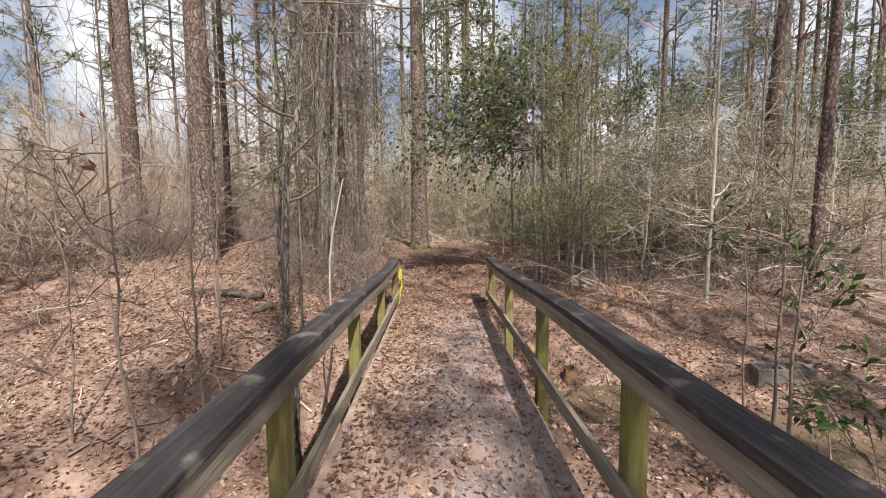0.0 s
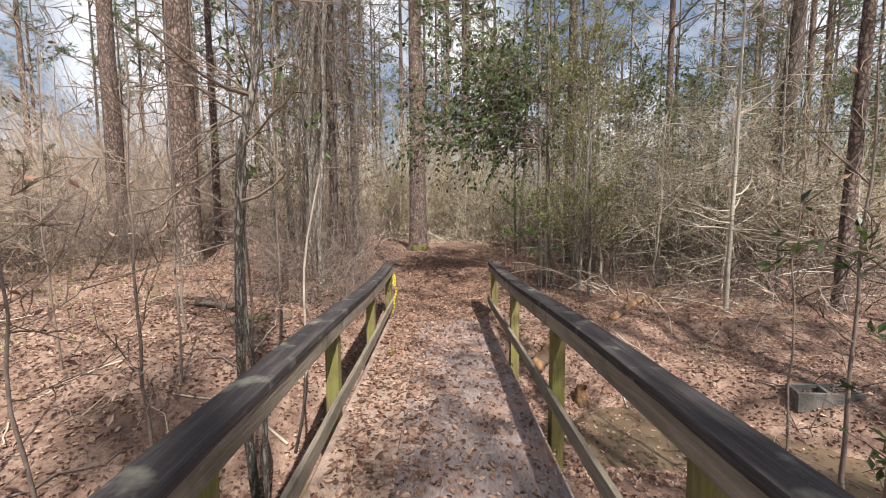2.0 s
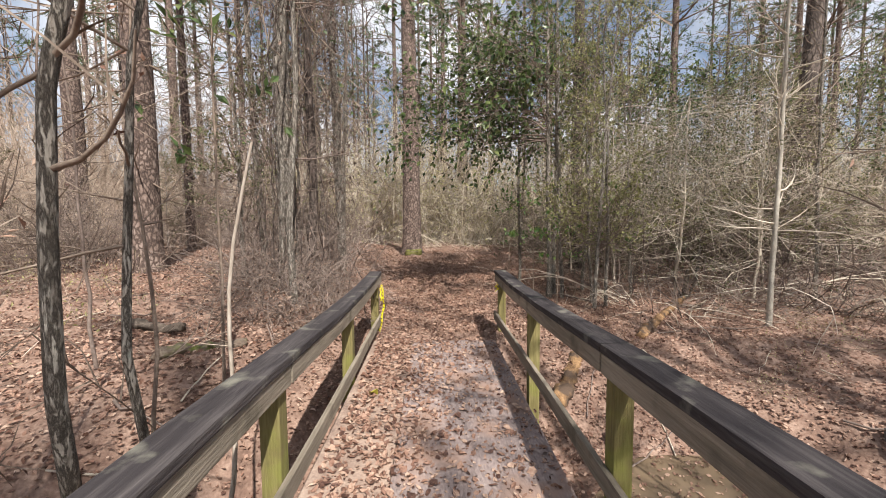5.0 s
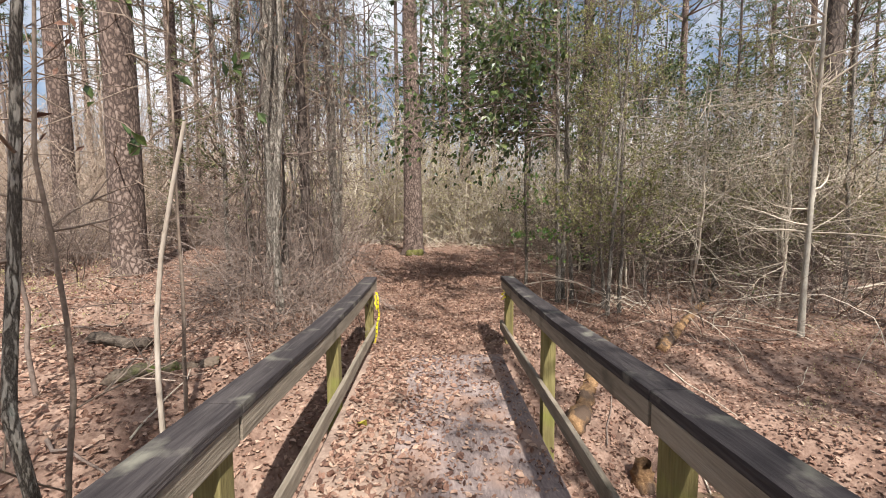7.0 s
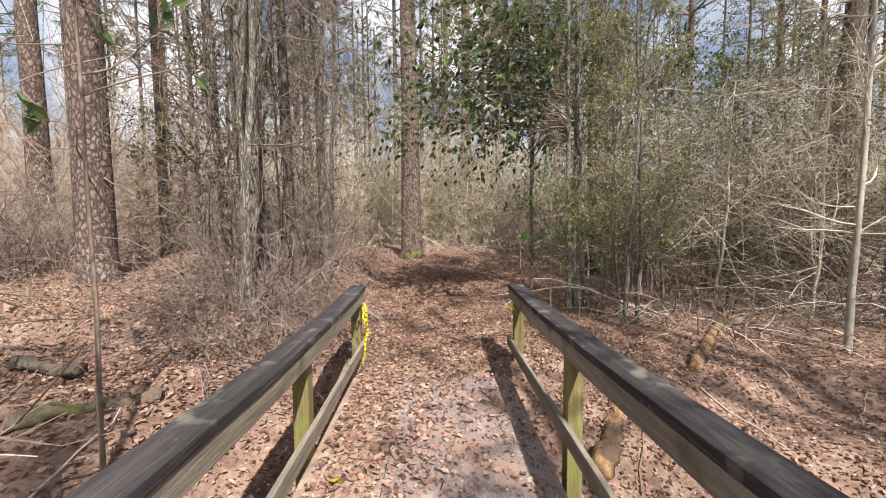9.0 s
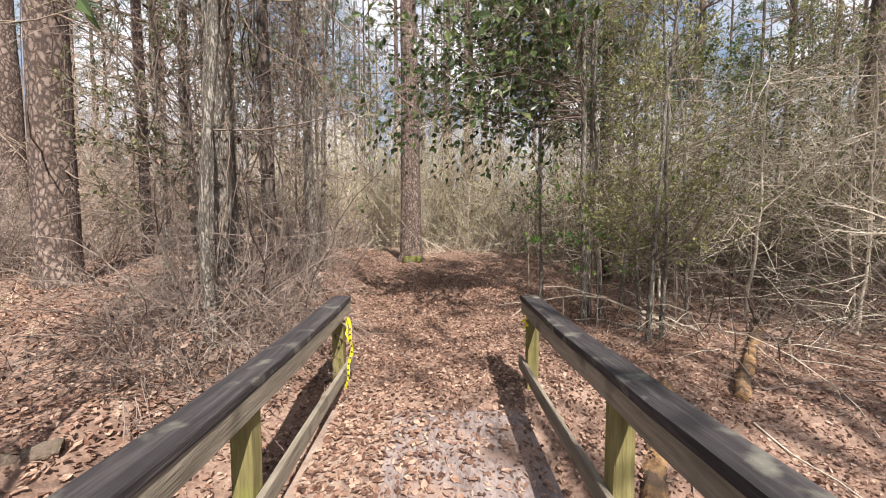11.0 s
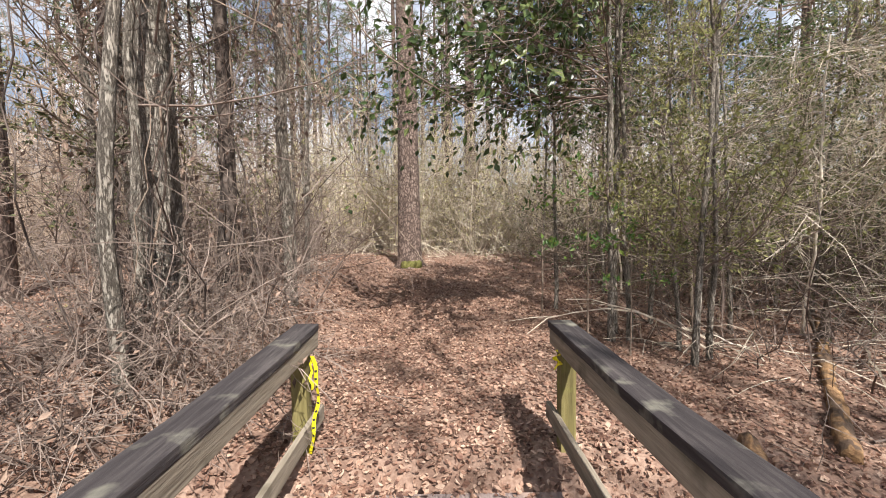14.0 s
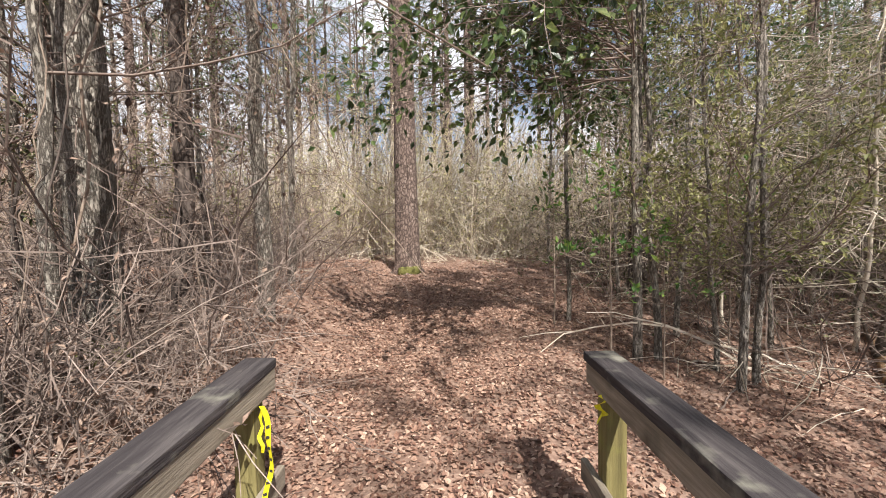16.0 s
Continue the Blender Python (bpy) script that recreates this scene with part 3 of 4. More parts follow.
put(vined(0.135, 8, (0.004, 0.0), "grey tree trunk wrapped in bare woody vines", 5, 0.04), -2.02, 0.66)
put(vined(0.075, 8, (0.012, 0.01), "dark trunk matted with dead vines", 6, 0.06, M_DARKBARK), -1.86, 1.2)
put(vined(0.04, 6, (0.05, 0.02), "slim pale grey trunk with lichen and vines", 3, wob=0.05, limbs=7), -1.62, -0.24)
put(vined(0.075, 8, (-0.004, 0.0), "grey lichen-spotted trunk beside the path", 4, 0.03), -1.62, 2.0)
put(vined(0.045, 7, (0.03, 0.0), "thin grey trunk beside the path", 2), -1.95, 3.5)
put(vined(0.055, 7, (-0.02, 0.0), "grey trunk draped with bare vines", 5, 0.06), -2.5, 1.1)
put(vined(0.035, 6.5, (0.055, -0.01), "pale twisted vine stem leaning across the grey trunk", 3, 0.03, wob=0.09, limbs=8), -2.05, 0.35)
put(vine_tangle(0.42, 0.6, 6.0, 420, "brown mass of dead vines hanging round the trunks"), -1.85, 1.0)
put(vine_tangle(0.40, 0.5, 5.0, 240, "brown mass of dead vines hanging round the trunks"), -2.35, 0.75, 60)
put(vine_tangle(0.30, 0.4, 5.5, 200, "thin brown curtain of dead vines", 300), -1.75, 2.0, 120)

# bare saplings by the railing
put(make_sapling(5.0, 0.027, M_GREYBARK, branches=14, twigs=30, label="slim bare grey sapling beside the railing", lean=(0.015, 0.0), lo=0.4, wob=0.1), -1.02, -3.5)
put(make_sapling(5.0, 0.022, M_GREYBARK, branches=14, twigs=30, label="slim bare grey sapling beside the railing", lean=(0.02, 0.02), lo=0.35, wob=0.1), -1.2, -3.0)
put(make_sapling(3.6, 0.012, M_TWIG, branches=10, twigs=40, label="thin wavy bare brown sapling", lean=(0.02, 0.02), wob=0.07), -1.38, -2.85)
for x, y, h in ((-1.9, -3.1, 3.0), (-2.05, -2.55, 3.4), (-2.6, -3.4, 2.6), (-3.1, -2.4, 3.0), (-1.75, -3.9, 2.4), (-2.4, -1.9, 2.6), (-3.4, -3.6, 2.4), (-2.7, -4.3, 2.0), (2.3, -3.4, 2.6), (2.7, -2.6, 3.0)):
    put(make_sapling(h, rng.uniform(0.008, 0.014), M_DARKTWIG, M_LITTER, 12, 60, 16, 0.07, wob=0.06, label="thin dark bare sapling with a few dead leaves", spread=0.8, lo=0.2), x, y, rng.uniform(0, 360))
put(make_sapling(5.5, 0.036, M_WHITEBARK, branches=26, twigs=220, label="pale slender sapling with bare twigs", wob=0.01, twig_mat=M_PALETWIG, spread=1.2), 4.45, 0.4)

# leaning pale dead stick behind the railing
st = np.linspace(0, 1, 10)[:, None]
stick_line = np.array([[-1.02, -2.97, -0.25]]) * (1 - st) + np.array([[-0.84, -2.9, 1.62]]) * st
stick_line = stick_line + np.stack([0.035 * np.sin(st[:, 0] * 7), 0.02 * np.sin(st[:, 0] * 5), 0 * st[:, 0]], -1)
v, f = tubes(stick_line[None], np.linspace(0.012, 0.006, 10)[None], 7)
tagged(new("dead_stick", mesh_from("dead_stick", v, f, M_STICK, True)), "pale leaning dead stick behind the railing", "stick")

# evergreen saplings east of the path
put(make_sapling(6.5, 0.045, M_GREYBARK, M_HOLLY, 30, 480, 2200, 0.10, (-0.015, 0), 0.03, label="evergreen tree with glossy leaves reaching over the path", spread=3.3, lo=0.42, hi=0.72,
                        group="evergreen saplings", hang=0.3, toward=(-1.2, -0.2, -0.05), lift=-0.01, blade=0.6, twig_mat=M_DARKTWIG, twig_r=0.003), 1.95, 2.0)
put(make_sapling(6.0, 0.04, M_GREYBARK, M_HOLLY, 26, 420, 2300, 0.105, (0.0, 0), 0.03, label="evergreen tree with leafy boughs reaching over the path", spread=3.2, lo=0.42, hi=0.7,
                         group="evergreen saplings", hang=0.35, toward=(-1.7, -0.5, 0.0), lift=0.0, steep=0.15, blade=0.6, twig_mat=M_DARKTWIG, twig_r=0.003), 2.15, 2.35)
holly = put(make_sapling(6.0, 0.032, M_GREYBARK, M_HOLLY, 34, 420, 1900, 0.095, (-0.02, 0), 0.04, label="evergreen sapling with glossy green leaves", spread=1.8, lo=0.40, hi=0.82,
                         group="evergreen saplings", hang=0.3, steep=0.5, blade=0.6, twig_mat=M_DARKTWIG), 1.75, 3.4)
olive = put(make_sapling(5.0, 0.034, M_GREYBARK, M_OLIVE, 26, 300, 2400, 0.055, (0.06, 0), 0.045, label="slender sapling with fine olive leaves", spread=1.4, lo=0.2,
                         group="olive saplings", steep=0.6, twig_mat=M_DARKTWIG, twig_r=0.003, limb_r=0.007), 2.5, 1.4)
sprig = put(make_sapling(1.7, 0.012, M_TWIG, M_BRIGHT, 10, 40, 130, 0.085, wob=0.04, label="young evergreen sprout with bright green leaves", spread=0.6, lo=0.5, group="sprouts"), 1.65, 1.9)
for x, y, sc in ((2.2, 2.1, 1.05), (2.75, 1.55, 0.9), (2.65, 1.9, 0.8)):
    again(olive, x, y, rng.uniform(0, 360), sc)
for x, y, sc in ((1.95, 1.55, 0.75), (2.3, 2.6, 1.1), (1.45, 3.0, 0.9), (3.0, 2.2, 1.0)):
    again(sprig, x, y, rng.uniform(0, 360), sc)
for x, y, sc in ((3.0, 4.6, 1.0), (4.4, 6.4, 1.1), (5.6, 5.6, 1.0), (7.6, 6.0, 0.9)):
    again(holly, x, y, rng.uniform(0, 360), sc)
for x, y, sc in ((2.9, 2.9, 1.0), (3.6, 2.4, 0.9), (4.2, 3.6, 1.0), (5.4, 3.2, 0.9), (6.6, 2.4, 0.8), (6.9, 4.4, 1.0), (8.6, 3.4, 0.9), (-2.5, 2.5, 0.8), (4.4, 5.2, 1.0)):
    again(olive, x, y, rng.uniform(0, 360), sc)
# a large-leaved evergreen sprout close to the east railing, and one by the west railing
put(make_sapling(1.35, 0.012, M_TWIG, M_HOLLY, 18, 90, 340, 0.075, wob=0.05, label="young evergreen with dark green leaves", spread=0.85, lo=0.35, group="sprouts", toward=(0.5, 0, 0), steep=0.0), 1.85, -3.95)
put(make_sapling(2.9, 0.012, M_TWIG, M_HOLLY, 12, 24, 75, 0.11, wob=0.03, label="thin sapling with a few large dark leaves", spread=0.8, lo=0.55, group="sprouts"), -1.55, -1.9)

# thickets
rng = np.random.default_rng(21)
brown = put(make_brush(1.5, 1.9, 46, 360, M_DARKTWIG, label="tangle of bare brown twigs", wild=0.22, arch=-0.08), -1.75, 0.6)
snarl = put(make_brush(0.9, 1.25, 60, 800, M_DARKTWIG, 500, M_DEADDARK, 0.045, label="snarl of bare vines and briars", wild=0.4, arch=-0.10, spread=0.25, k=9, thick=0.0042, twig_r=0.0024), -1.72, -0.45)
tan = put(make_brush(2.4, 2.8, 60, 420, M_TANTWIG, label="thicket of dry tan brush", wild=0.16), -7.5, 0)
# grey and green: dark twig and leaf colours paint the thicket's shaded depth
grey = put(make_brush(1.8, 2.4, 34, 320, M_DARKTWIG, label="thicket of grey twigs, coloured dark for inner shade", wild=0.26, spread=0.9, arch=-0.09, thick=0.008, twig_r=0.0045), 6, 1.6)
green = put(make_brush(2.0, 3.2, 46, 360, M_DARKTWIG, 1500, M_DARKOLIVE, 0.06, label="thicket of twigs with olive leaves, coloured dark for inner shade", wild=0.18, arch=-0.08), 1, 12)
bare = put(make_sapling(8.5, 0.04, M_GREYBARK, None, 34, 190, 0, label="bare grey understorey tree with fine twigs", spread=1.9, lo=0.2, group="bare understorey trees", steep=0.7, wob=0.03, single=False, name="bare_tree", category="tree", twig_r=0.006), -3.2, 6.5)
bare2 = put(make_sapling(7.0, 0.03, M_GREYBARK, M_LITTER, 30, 220, 200, 0.07, label="bare grey understorey tree with hanging dead leaves", spread=1.6, lo=0.12, group="bare understorey trees", steep=0.4, wob=0.04, single=False, name="bare_tree", category="tree", hang=0.8, lift=-0.03, twig_r=0.005), -2.3, 4.6)
# backdrop thicket: its sunlit brightness is partly in the stem and leaf colours
backgreen = put(make_brush(2.8, 5.6, 46, 320, M_PALETWIG, 1300, M_YELLOWOLIVE, 0.09, label="tall thicket of pale stems and yellow-green leaves, tinted light as if sunlit", wild=0.2, arch=-0.05, thick=0.013, twig_r=0.006, spread=0.35), 1.2, 12.2)
backtan = put(make_brush(3.4, 7.5, 56, 420, M_TANTWIG, label="tall dry tan brush", wild=0.2, arch=-0.045, thick=0.014, twig_r=0.0065, spread=0.4), -9.5, 6.5)


def on_path(x, y):
    bend = -0.12 * max(y - 2, 0) - 0.05 * max(y - 8, 0) ** 1.4
    return (abs(x) < 1.25 and y < 0.8) or (abs(x - bend) < 1.45 + 0.02 * max(y, 0) and y < 10.5)


def scatter(kind, count, x0, x1, y0, y1, s0=0.7, s1=1.3, keep=None):
    done = 0
    for attempt in range(count * 6):
        x, y = rng.uniform(x0, x1), rng.uniform(y0, y1)
        if on_path(x, y) or (keep and not keep(x, y)):
            continue
        again(kind, x, y, rng.uniform(0, 360), rng.uniform(s0, s1))
        done += 1
        if done == count:
            break


def off_clearing(x, y):
    return not (-6.5 < x < -2.5 and -2.5 < y < 4.0)


for x, y, sc in ((-1.95, -0.1, 0.95), (-1.62, 0.2, 0.85), (-2.15, 0.5, 1.05), (-1.8, 0.85, 0.9), (-2.35, 1.1, 0.9)):
    again(snarl, x, y, rng.uniform(0, 360), sc)
for x, y, sc in ((-2.35, 1.6, 0.9), (-2.2, 2.9, 1.0), (-2.9, 3.5, 1.1)):
    again(brown, x, y, rng.uniform(0, 360), sc)
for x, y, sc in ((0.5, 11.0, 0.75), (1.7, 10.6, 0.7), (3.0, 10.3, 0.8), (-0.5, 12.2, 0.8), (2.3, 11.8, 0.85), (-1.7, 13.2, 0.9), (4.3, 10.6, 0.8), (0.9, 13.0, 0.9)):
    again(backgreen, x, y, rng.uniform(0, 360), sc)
for x, y, sc in ((9.0, 8.2, 1.1), (11.5, 5.0, 1.0), (7.2, 9.0, 1.1), (12.5, 9.0, 1.2), (9.6, 3.0, 0.8), (-4.4, 6.2, 0.9)):
    again(holly, x, y, rng.uniform(0, 360), sc)
low = put(make_brush(0.9, 0.7, 22, 110, M_TANTWIG, 170, M_YELLOWOLIVE, 0.035, label="low tuft of yellow-green undergrowth", name="low_shrub", group="undergrowth", wild=0.25, thick=0.003, twig_r=0.002), -3.4, -2.2)
scatter(low, 12, -6.5, -2.3, -3.4, 2.0, 0.6, 1.2)
scatter(low, 5, 2.4, 6, -1.2, 2.0, 0.4, 0.7)
# the dark leaves behind the pale twigs put thicket shade into colour
sweep = put(make_sapling(3.4, 0.022, M_PALETWIG, M_DARKOLIVE, 40, 420, 2000, 0.045, (0.05, -0.03), 0.06, label="low tree with long sweeping pale twigs", spread=2.2, lo=0.2, group="sweeping shrubs",
                         twig_mat=M_PALETWIG, steep=0.05, lift=-0.015, name="sweeping_shrub", category="shrub", twig_r=0.003, limb_r=0.006), 4.3, 2.2)
for x, y, sc in ((5.3, 1.7, 1.0), (3.7, 3.2, 1.1), (6.3, 2.6, 1.1), (5.2, 3.6, 1.2), (7.6, 1.6, 1.0), (3.2, 4.4, 1.0)):
    again(sweep, x, y, rng.uniform(0, 360), sc)
shade = put(make_sapling(5.5, 0.035, M_GREYBARK, M_DARKOLIVE, 40, 600, 4600, 0.05, (0.0, 0), 0.04, label="dense evergreen sapling with small olive leaves", spread=0.9, lo=0.15, group="olive saplings", steep=0.3), -2.75, 0.9)
heap = put(make_brush(0.9, 2.6, 14, 60, M_PALETWIG, label="pale dead branches leaning out of the thicket", name="dead_branches", group="dead branches", wild=0.16, arch=-0.1, thick=0.013, twig_r=0.005, spread=1.6, k=9), 3.7, 1.9)
again(heap, 5.0, 2.2, 140, 1.1)
again(heap, 6.4, 1.4, 60, 0.9)
for x, y, sc in ((0.7, 10.2, 1.0), (1.9, 9.8, 0.9), (3.2, 9.4, 1.1), (-0.6, 11.0, 1.0), (2.6, 10.6, 1.2), (-2.6, 9.6, 0.9)):
    again(heap, x, y, rng.uniform(0, 360), sc)
scatter(brown, 8, -7, -2.2, 4.6, 9, 0.8, 1.2)
scatter(tan, 12, -10, -6, -3, 5, 0.5, 0.9, off_clearing)
scatter(backtan, 48, -22, -6, 6, 17, 0.5, 0.9)
scatter(brown, 9, -9, -5.6, -1.5, 4.5, 0.9, 1.3)
scatter(shade, 6, -9.5, -5.8, -1.0, 6.0, 0.35, 0.6)
scatter(grey, 14, 3.4, 10, 0.8, 7, 0.6, 1.1)
scatter(green, 16, 2.8, 10, 3.4, 9, 0.8, 1.2)
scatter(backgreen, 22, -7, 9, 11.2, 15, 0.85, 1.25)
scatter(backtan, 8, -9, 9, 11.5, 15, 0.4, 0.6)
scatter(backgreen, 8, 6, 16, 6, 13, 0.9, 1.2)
scatter(bare, 16, -13, 13, 9, 22, 0.8, 1.2)
scatter(bare2, 12, -12, 12, 8, 18, 0.8, 1.2)
scatter(bare2, 3, -4.5, -2.4, 3.4, 7, 0.8, 1.1)
scatter(bare, 4, 6, 12, 1, 7, 0.7, 1.0)
scatter(brown, 8, -8, -2.4, -6, -3.2, 0.3, 0.5)
scatter(grey, 6, 2.6, 7, -5, -1.5, 0.3, 0.5)

# distant pines
rng = np.random.default_rng(5)
pine_a = put(make_pine(18, 0.15, needles=1000, crown_from=0.45), 3, 21)
pine_b = put(make_pine(16, 0.10, needles=900, crown_from=0.4, mat=M_DARKBARK), -6, 20)
for i in range(120):
    a = rng.uniform(-1.3, 1.3)
    d = rng.uniform(20 if a < 0 else 17, 48)
    again(pine_a if i % 2 else pine_b, d * math.sin(a), d * math.cos(a) - 3, rng.uniform(0, 360), rng.uniform(0.85, 1.3))
again(pine_b, 3.15, -6.7, 40, 0.7)
for x, y in ((6.4, -8.2), (4.4, -14.0), (7.6, -12.0), (-3.4, -8.2), (9.4, -8.4)):
    again(pine_a if x > 3 else pine_b, x, y, rng.uniform(0, 360), rng.uniform(0.85, 1.1))
canopy = put(make_sapling(9.5, 0.07, M_GREYBARK, M_LITTER, 34, 420, 200, 0.08, label="bare hardwood tree with a fine twiggy crown", spread=3.0, lo=0.35, group="bare hardwood trees", steep=0.5, wob=0.03,
                          single=False, name="bare_tree", category="tree", twig_r=0.008, limb_r=0.022), 3.9, -9.8)
for x, y, sc in ((-1.4, -11.5, 1.0), (5.6, -11.5, 1.05), (-4.6, -10.5, 1.0), (7.6, -7.2, 0.95)):
    again(canopy, x, y, rng.uniform(0, 360), sc)
for i in range(12):
    a = rng.uniform(1.4, 4.9)
    d = rng.uniform(10, 26)
    again(pine_a if i % 2 else pine_b, d * math.sin(a), d * math.cos(a) - 6, rng.uniform(0, 360), rng.uniform(0.85, 1.25))
scatter(backtan, 18, -34, 34, 18, 34, 1.0, 1.5)
scatter(brown, 6, 3, 9, 3, 8, 1.0, 1.3)
scatter(backgreen, 14, -30, 34, 17, 30, 1.2, 1.7)
scatter(bare, 12, -34, 34, 20, 40, 1.0, 1.4)


# ---- logs ----
def log(name, a, b, r, mat, label):
    k, sides = 30, 16
    t = np.linspace(0, 1, k)
    line = np.array(a)[None] * (1 - t)[:, None] + np.array(b)[None] * t[:, None]
    line += np.cumsum(rng.normal(0, r * 0.09, (k, 3)), 0)
    rad = r * (1 - 0.25 * t) * (1 + 0.12 * np.sin(t * 17 + r * 90)) * rng.uniform(0.9, 1.08, k)
    line = np.concatenate([line[:1] + 0.004, line, line[-1:] - 0.004])
    rad = np.concatenate([[r * 0.05], rad, [r * 0.05]])
    v, f = tubes(line[None], rad[None], sides)
    ang = np.tile(np.arange(sides), k + 2) * 2 * np.pi / sides
    c = np.repeat(line, sides, 0)
    tt = np.repeat(np.linspace(0, 1, k + 2), sides)
    v = c + (v - c) * (1 + 0.12 * np.sin(ang * 3 + tt * 7) + 0.1 * np.sin(ang * 7 - tt * 13) + 0.05 * np.sin(tt * 31 + ang) + rng.normal(0, 0.11, len(v)))[:, None]
    ob = new(name, mesh_from(name, v, f, mat, True))
    return tagged(ob, label, "log")


log("fallen_log", (2.42, -0.1, ground_at(2.42, -0.1) + 0.03), (5.1, 2.85, ground_at(5.1, 2.85) + 0.04), 0.056, M_LOG, "rotten orange-brown fallen log on dead leaves")
log("fallen_log", (1.05, -1.15, ground_at(1.05, -1.15) + 0.1), (1.75, -0.1, ground_at(1.75, -0.1) + 0.07), 0.075, M_LOG, "short rotten orange-brown log beside the bridge")

log("fallen_log", (-2.85, -1.05, ground_at(-2.85, -1.05) + 0.06), (-2.3, -1.15, ground_at(-2.3, -1.15) + 0.06), 0.045, M_DARKLOG, "dark rotten fallen branch on the leaves")
log("mossy_log", (-2.1, -1.8, ground_at(-2.1, -1.8) + 0.03), (-1.62, -1.4, ground_at(-1.62, -1.4) + 0.03), 0.045, M_MOSSLOG, "rotten log with green moss on the leaves")


# ---- moss at the foot of the pine, stump, block, tape ----
def stump(x, y):
    line = np.stack([np.full(8, 0.0), np.full(8, 0.0), np.linspace(-0.08, 0.17, 8)], -1)
    v, f = tubes(line[None], np.linspace(0.1, 0.055, 8)[None], 12)
    v = v * (1 + rng.normal(0, 0.12, (len(v), 1)))
    ob = tagged(new("stump", mesh_from("stump", v, f, M_LOG, True)), "small rotten stump at the creek edge", "stump")
    ob.location = (x, y, ground_at(x, y))


stump(1.5, -1.45)


def snag(x, y):
    """A dark broken stub with splintered prongs."""
    root = tagged(new("broken_snag"), "dark broken snag standing among dead leaves", "snag")
    for dx, h, lean, r in ((0.0, 0.5, 0.05, 0.045), (0.05, 0.34, 0.5, 0.028), (-0.05, 0.4, -0.45, 0.02)):
        z = np.linspace(-0.06, h, 9)
        line = np.stack([dx + lean * z + rng.normal(0, 0.006, 9), rng.normal(0, 0.006, 9), z], -1)
        v, f = tubes(line[None], (np.linspace(r * 1.5, r * 0.45, 9) * rng.uniform(0.8, 1.2, 9))[None], 9)
        part("prong", mesh_from("prong", v, f, M_DARKLOG, True), root)
    root.location = (x, y, ground_at(x, y))


snag(4.36, 2.0)


def hollow_block(x, y, turn):
    bm = bmesh.new()
    for lo, hi in (((-0.26, -0.1, 0), (0.26, -0.07, 0.19)), ((-0.26, 0.07, 0), (0.26, 0.1, 0.19)), ((-0.26, -0.069, 0), (-0.225, 0.069, 0.19)),
                   ((0.225, -0.069, 0), (0.26, 0.069, 0.19)), ((-0.018, -0.069, 0), (0.018, 0.069, 0.19))):
        block(bm, lo, hi, 0.005)
    me = bpy.data.meshes.new("concrete_block")
    bm.to_mesh(me)
    bm.free()
    me.materials.append(M_BLOCK)
    ob = tagged(new("concrete_block", me), "grey hollow concrete block lying in the creek bed", "block")
    ob.matrix_basis = pose(x, y, ground_at(x, y) - 0.13, 5, -4, turn)


hollow_block(3.62, -1.98, -14)

# caution tape hanging on the west end post, and a scrap on the east one
def ribbon(pts, ways, w, mat, name):
    """A strip with thickness along the points, spread along the ways."""
    bm = bmesh.new()
    rings = []
    for p, d in zip(pts, ways):
        d = Vector(d).normalized() * w / 2
        rings.append([bm.verts.new(q) for q in (p - d, p + d, p + d + Vector((0.0015, -0.0015, 0)), p - d + Vector((0.0015, -0.0015, 0)))])
    for a, b in zip(rings, rings[1:]):
        for c in range(4):
            bm.faces.new((a[c], a[(c + 1) % 4], b[(c + 1) % 4], b[c]))
    bm.faces.new(rings[0])
    bm.faces.new(rings[-1][::-1])
    bmesh.ops.recalc_face_normals(bm, faces=bm.faces[:])
    me = bpy.data.meshes.new(name)
    bm.to_mesh(me)
    bm.free()
    me.materials.append(mat)
    return me


def tape_line(x, top, bottom, n, sway):
    t = [k / (n - 1) for k in range(n)]
    return [Vector((x + sway * math.sin(q * 4.2) + 0.006 * math.sin(q * 17), POST_Y[0] - 0.052 + 0.012 * math.sin(q * 6), top + (bottom - top) * q)) for q in t]


inner = -(CAP_IN - 0.012)
pts = tape_line(inner, 0.565, 0.02, 26, 0.022)
root = tagged(new("caution_tape", ribbon(pts, [(1, 0.7 * math.sin(k * 0.5), 0) for k in range(26)], 0.02, M_TAPE, "caution_tape")), "yellow caution tape hanging from the railing post", "tape")
pts2 = tape_line(inner - 0.004, 0.565, 0.38, 12, -0.006)
part("tape_fold", ribbon(pts2, [(1, 0.5 * math.cos(k * 0.8), 0) for k in range(12)], 0.014, M_TAPE, "tape_fold"), root)
for k in range(4, 24, 2):
    p = pts[k] + Vector((0, -0.003, 0))
    part("print_mark", ribbon([p + Vector((0, 0, 0.006)), p - Vector((0, 0, 0.005))], [(1, 0.7 * math.sin(k * 0.5), 0)] * 2, 0.013, M_BLACK, "print_mark"), root, "black print mark")
pts3 = [Vector((CAP_IN + 0.004 + 0.018 * math.sin(k * 1.4), POST_Y[0] - 0.048 + 0.008 * math.cos(k * 2.0), 0.575 - 0.013 * k)) for k in range(9)]
tagged(new("tape_scrap", ribbon(pts3, [(1, math.sin(k), 0.4 * math.cos(k * 1.7)) for k in range(9)], 0.024, M_TAPE, "tape_scrap")), "crumpled scrap of yellow tape on the railing post", "tape")

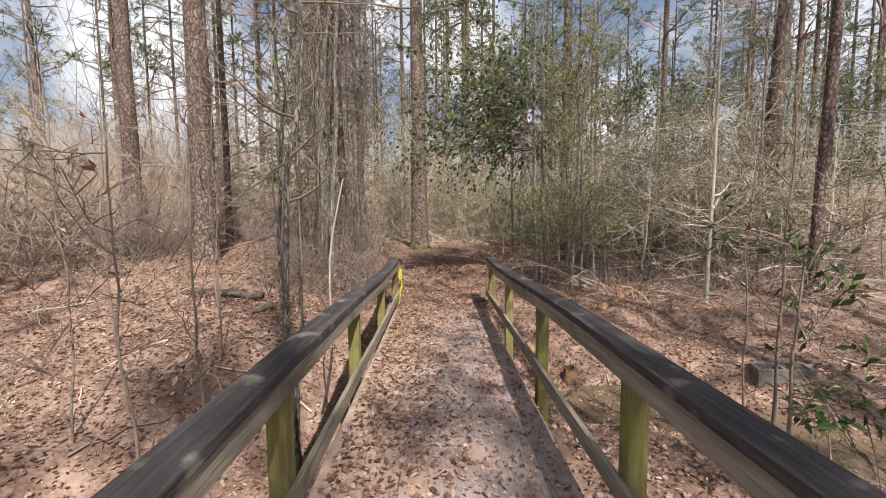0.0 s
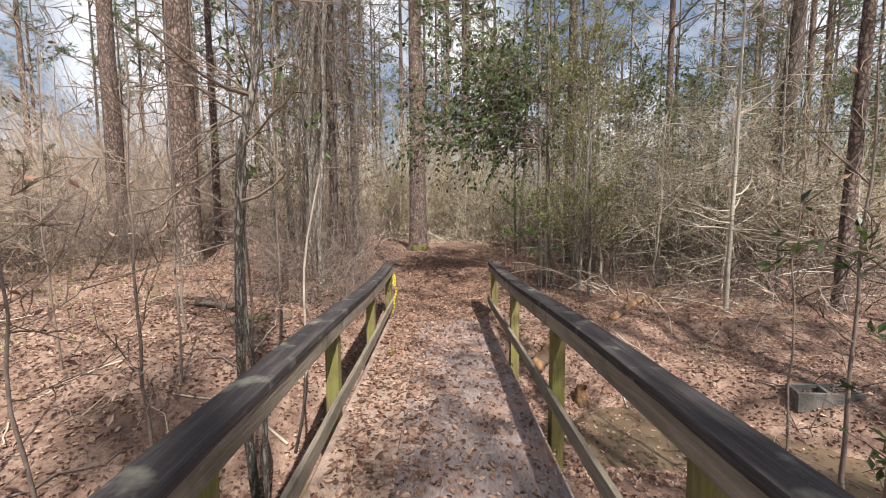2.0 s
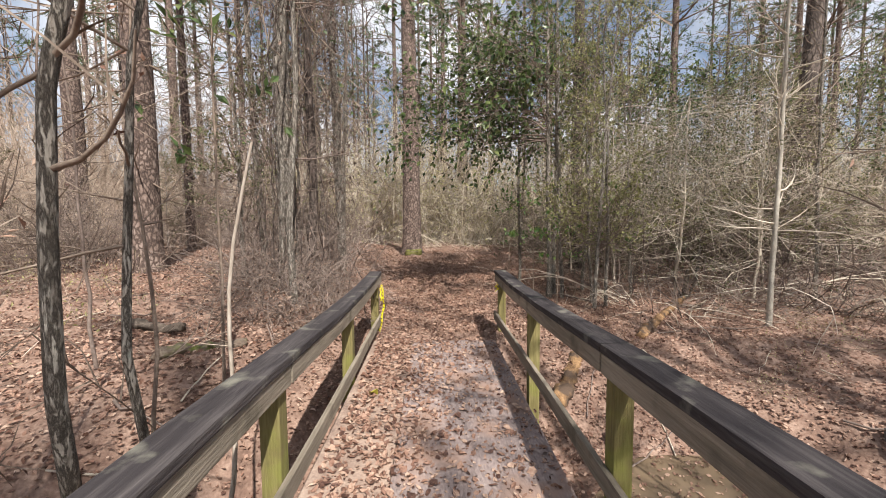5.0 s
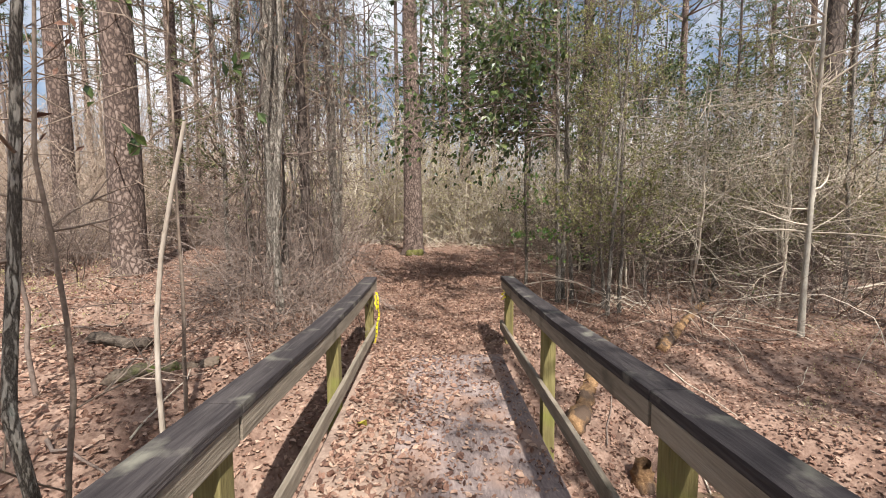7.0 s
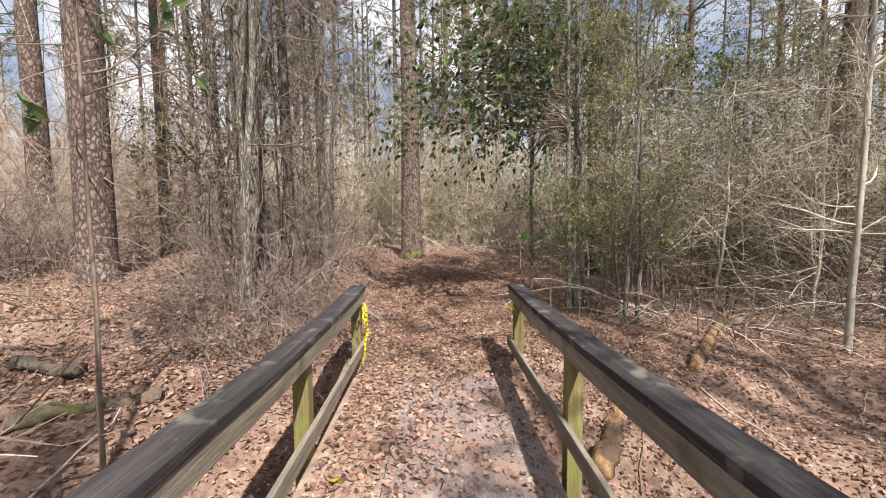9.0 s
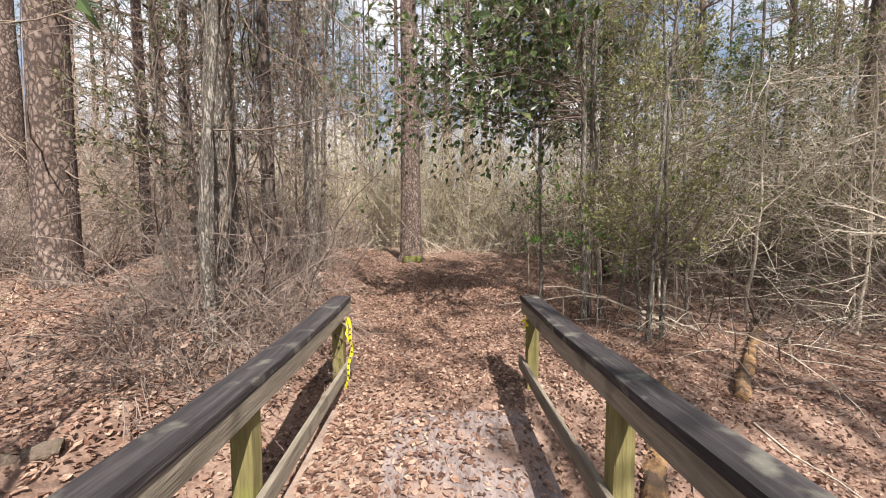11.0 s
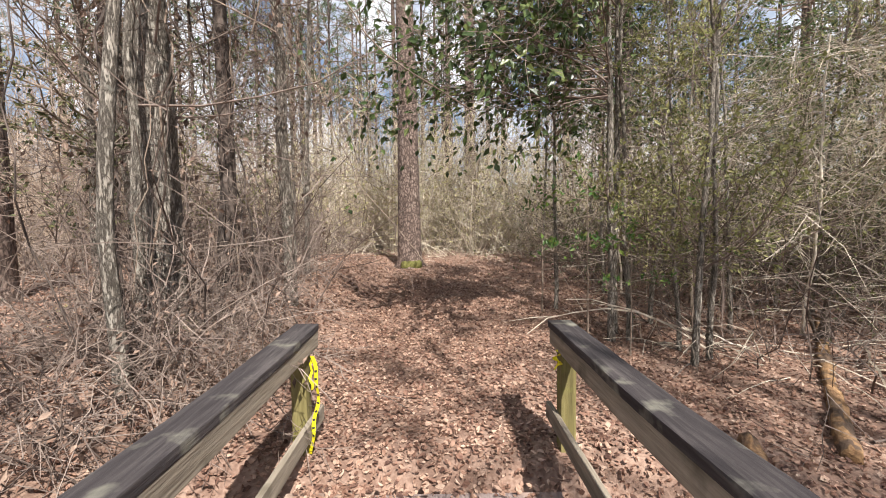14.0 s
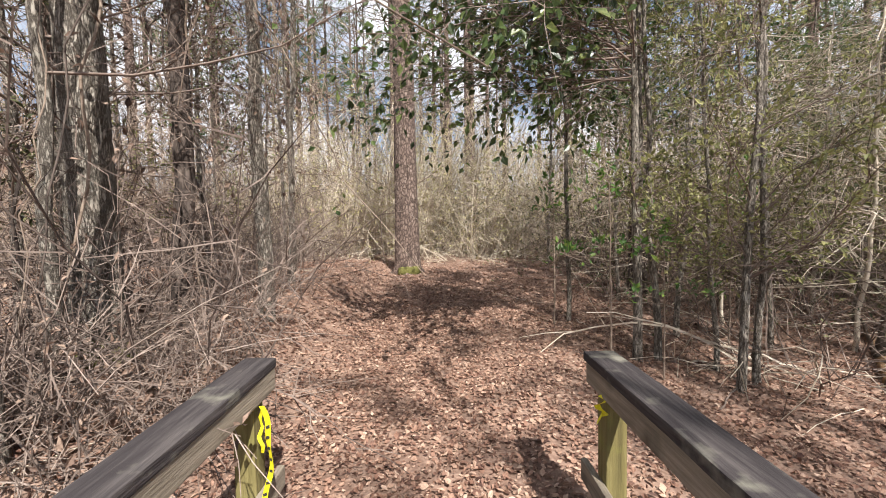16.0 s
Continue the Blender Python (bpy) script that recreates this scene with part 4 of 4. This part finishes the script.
# moss cushions at the pine's foot
for j in range(5):
    a = -1.9 + j * 0.28
    bm = bmesh.new()
    bmesh.ops.create_icosphere(bm, subdivisions=3, radius=1)
    for v in bm.verts:
        v.co *= 1 + 0.35 * noise.noise(v.co * 3 + Vector((j * 5, 0, 0)))
        v.co.x, v.co.y, v.co.z = v.co.x * 0.10, v.co.y * 0.07, v.co.z * 0.13
    for f in bm.faces:
        f.smooth = True
    me = bpy.data.meshes.new("moss_cushion")
    bm.to_mesh(me)
    bm.free()
    me.materials.append(M_MOSS)
    x, y = -0.72 + 0.33 * math.cos(a), 7.6 + 0.33 * math.sin(a)
    ob = tagged(new("moss_cushion", me), "yellow-green moss on the pine's foot", "moss", "moss cushions")
    ob.matrix_basis = pose(x, y, ground_at(x, y) + 0.06, 0, 0, math.degrees(a) + 90)


for x, y, k in ((-1.93, 0.5, 1.0), (-2.08, 0.48, 0.8), (-1.84, 0.62, 0.7)):
    ob = tagged(new("moss_cushion", me), "yellow-green moss at the vine-wrapped trunk's foot", "moss", "moss cushions")
    ob.matrix_basis = pose(x, y, ground_at(x, y) + 0.03, 0, 0, 90 * k) @ Matrix.Scale(k, 4)


# ---- sticks on the ground ----
for j in range(130):
    x, y = rng.uniform(-4.5, 5), rng.uniform(-4.5, 6)
    if on_path(x, y) and rng.random() < 0.9:
        continue
    if abs(x) < 0.95 and y < 0.2:
        continue
    ln, a = rng.uniform(0.25, 1.0), rng.uniform(0, 6.28)
    t = np.linspace(-0.5, 0.5, 7)
    px, py = x + t * ln * math.cos(a) + rng.normal(0, 0.012, 7), y + t * ln * math.sin(a) + rng.normal(0, 0.012, 7)
    line = np.stack([px, py, height(px, py) + 0.012 + rng.uniform(0, 0.02, 7)], -1)
    v, f = tubes(line[None], np.linspace(1, 0.45, 7)[None] * rng.uniform(0.004, 0.011), 5)
    tagged(new("fallen_stick", mesh_from("fallen_stick", v, f, M_PALETWIG if rng.random() < 0.5 else M_DARKTWIG, True)), "dry fallen stick lying on dead leaves", "stick", "fallen sticks")

# ---- fallen leaves ----
def leaf_bed(x, y, z, smin, smax, curl=0.14):
    n = len(x)
    at = np.stack([x, y, z], -1)
    w = normed(unit(n) * np.array([1, 1, 0.3]))
    side = normed(np.cross(w, np.array([0, 0, 1.0]) + rng.normal(0, 0.4, (n, 3))))
    s = rng.uniform(smin, smax, n)[:, None]
    up = np.array([0, 0, 1.0])
    c = curl * rng.uniform(-0.3, 1.4, (n, 1))
    wd = rng.uniform(0.2, 0.42, (n, 1))
    v = np.stack([at - w * s * 0.5 + up * s * 0.08, at - w * s * 0.1 + side * s * wd + up * s * c, at + w * s * 0.28 + side * s * wd * 0.7 + up * s * c, at + w * s * 0.55 + up * s * 0.16 * rng.normal(0, 1, (n, 1)),
                  at + w * s * 0.28 - side * s * wd * 0.7 + up * s * c, at - w * s * 0.1 - side * s * wd + up * s * c], 1).reshape(-1, 3)
    i = np.arange(n)[:, None] * 6
    return v, np.concatenate([i + np.array([0, 3, 2, 1]), i + np.array([0, 5, 4, 3])])


N = 150000
x = rng.normal(0, 1, N) * 3.6
y = -5.5 + rng.beta(1.6, 2.0, N) * 15
on = (np.abs(x) < 0.74) & (y < -0.44)
x, y = x[~on], y[~on]
z = height(x, y) + rng.uniform(0.004, 0.022, len(x))
z = np.maximum(z, -0.698)
ok = (z > -0.69) | (rng.random(len(z)) < 0.3)
v1 = leaf_bed(x[ok], y[ok], z[ok], 0.014, 0.042, 0.15)
N = 34000
x = rng.uniform(-8.5, 8.5, N)
y = rng.uniform(-5, 10, N)
on = (np.abs(x) < 0.74) & (y < -0.44)
x, y = x[~on], y[~on]
v2 = leaf_bed(x, y, height(x, y) + 0.012, 0.026, 0.056, 0.14)
v, f = join([v1, v2])
litter = tagged(new("leaf_litter", mesh_from("leaf_litter", v, f, M_LITTER)), "dry brown and tan fallen leaves", "leaves", kind="stuff")

# leaves on the deck, thick along the west half
N = 5600
x = np.where(rng.random(N) < 0.68, rng.beta(1.1, 2.6, N) * 0.9 - 0.66, rng.uniform(-0.64, 0.6, N))
y = -0.44 - rng.random(N) ** 1.25 * 6.2
v, f = leaf_bed(x, y, rng.uniform(0.004, 0.012, N), 0.015, 0.055, 0.14)
tagged(new("deck_leaves", mesh_from("deck_leaves", v, f, M_LITTER)), "dry leaves strewn over the deck", "leaves", kind="stuff")
# crumbs and needles on the deck and the path
N = 15000
x = rng.normal(0, 0.6, N)
y = rng.uniform(-6.4, 5, N)
on = (np.abs(x) < 0.62) & (y < -0.46)
keep = on | (y > -0.2)
x, y, on = x[keep], y[keep], on[keep]
z = np.where(on, 0.004, height(x, y) + 0.008)
v, f = leaf_bed(x, y, z, 0.012, 0.032, 0.1)
tagged(new("leaf_crumbs", mesh_from("leaf_crumbs", v, f, M_LITTER)), "crumbled brown leaf bits on deck and path", "leaves", kind="stuff")

# single bright leaf on the deck
v, f = leaf_bed(np.array([-0.51]), np.array([-1.81]), np.array([0.026]), 0.095, 0.096)
tagged(new("yellow_leaf", mesh_from("yellow_leaf", v, f, M_TAPELEAF)), "single bright yellow fallen leaf on the deck", "leaf")
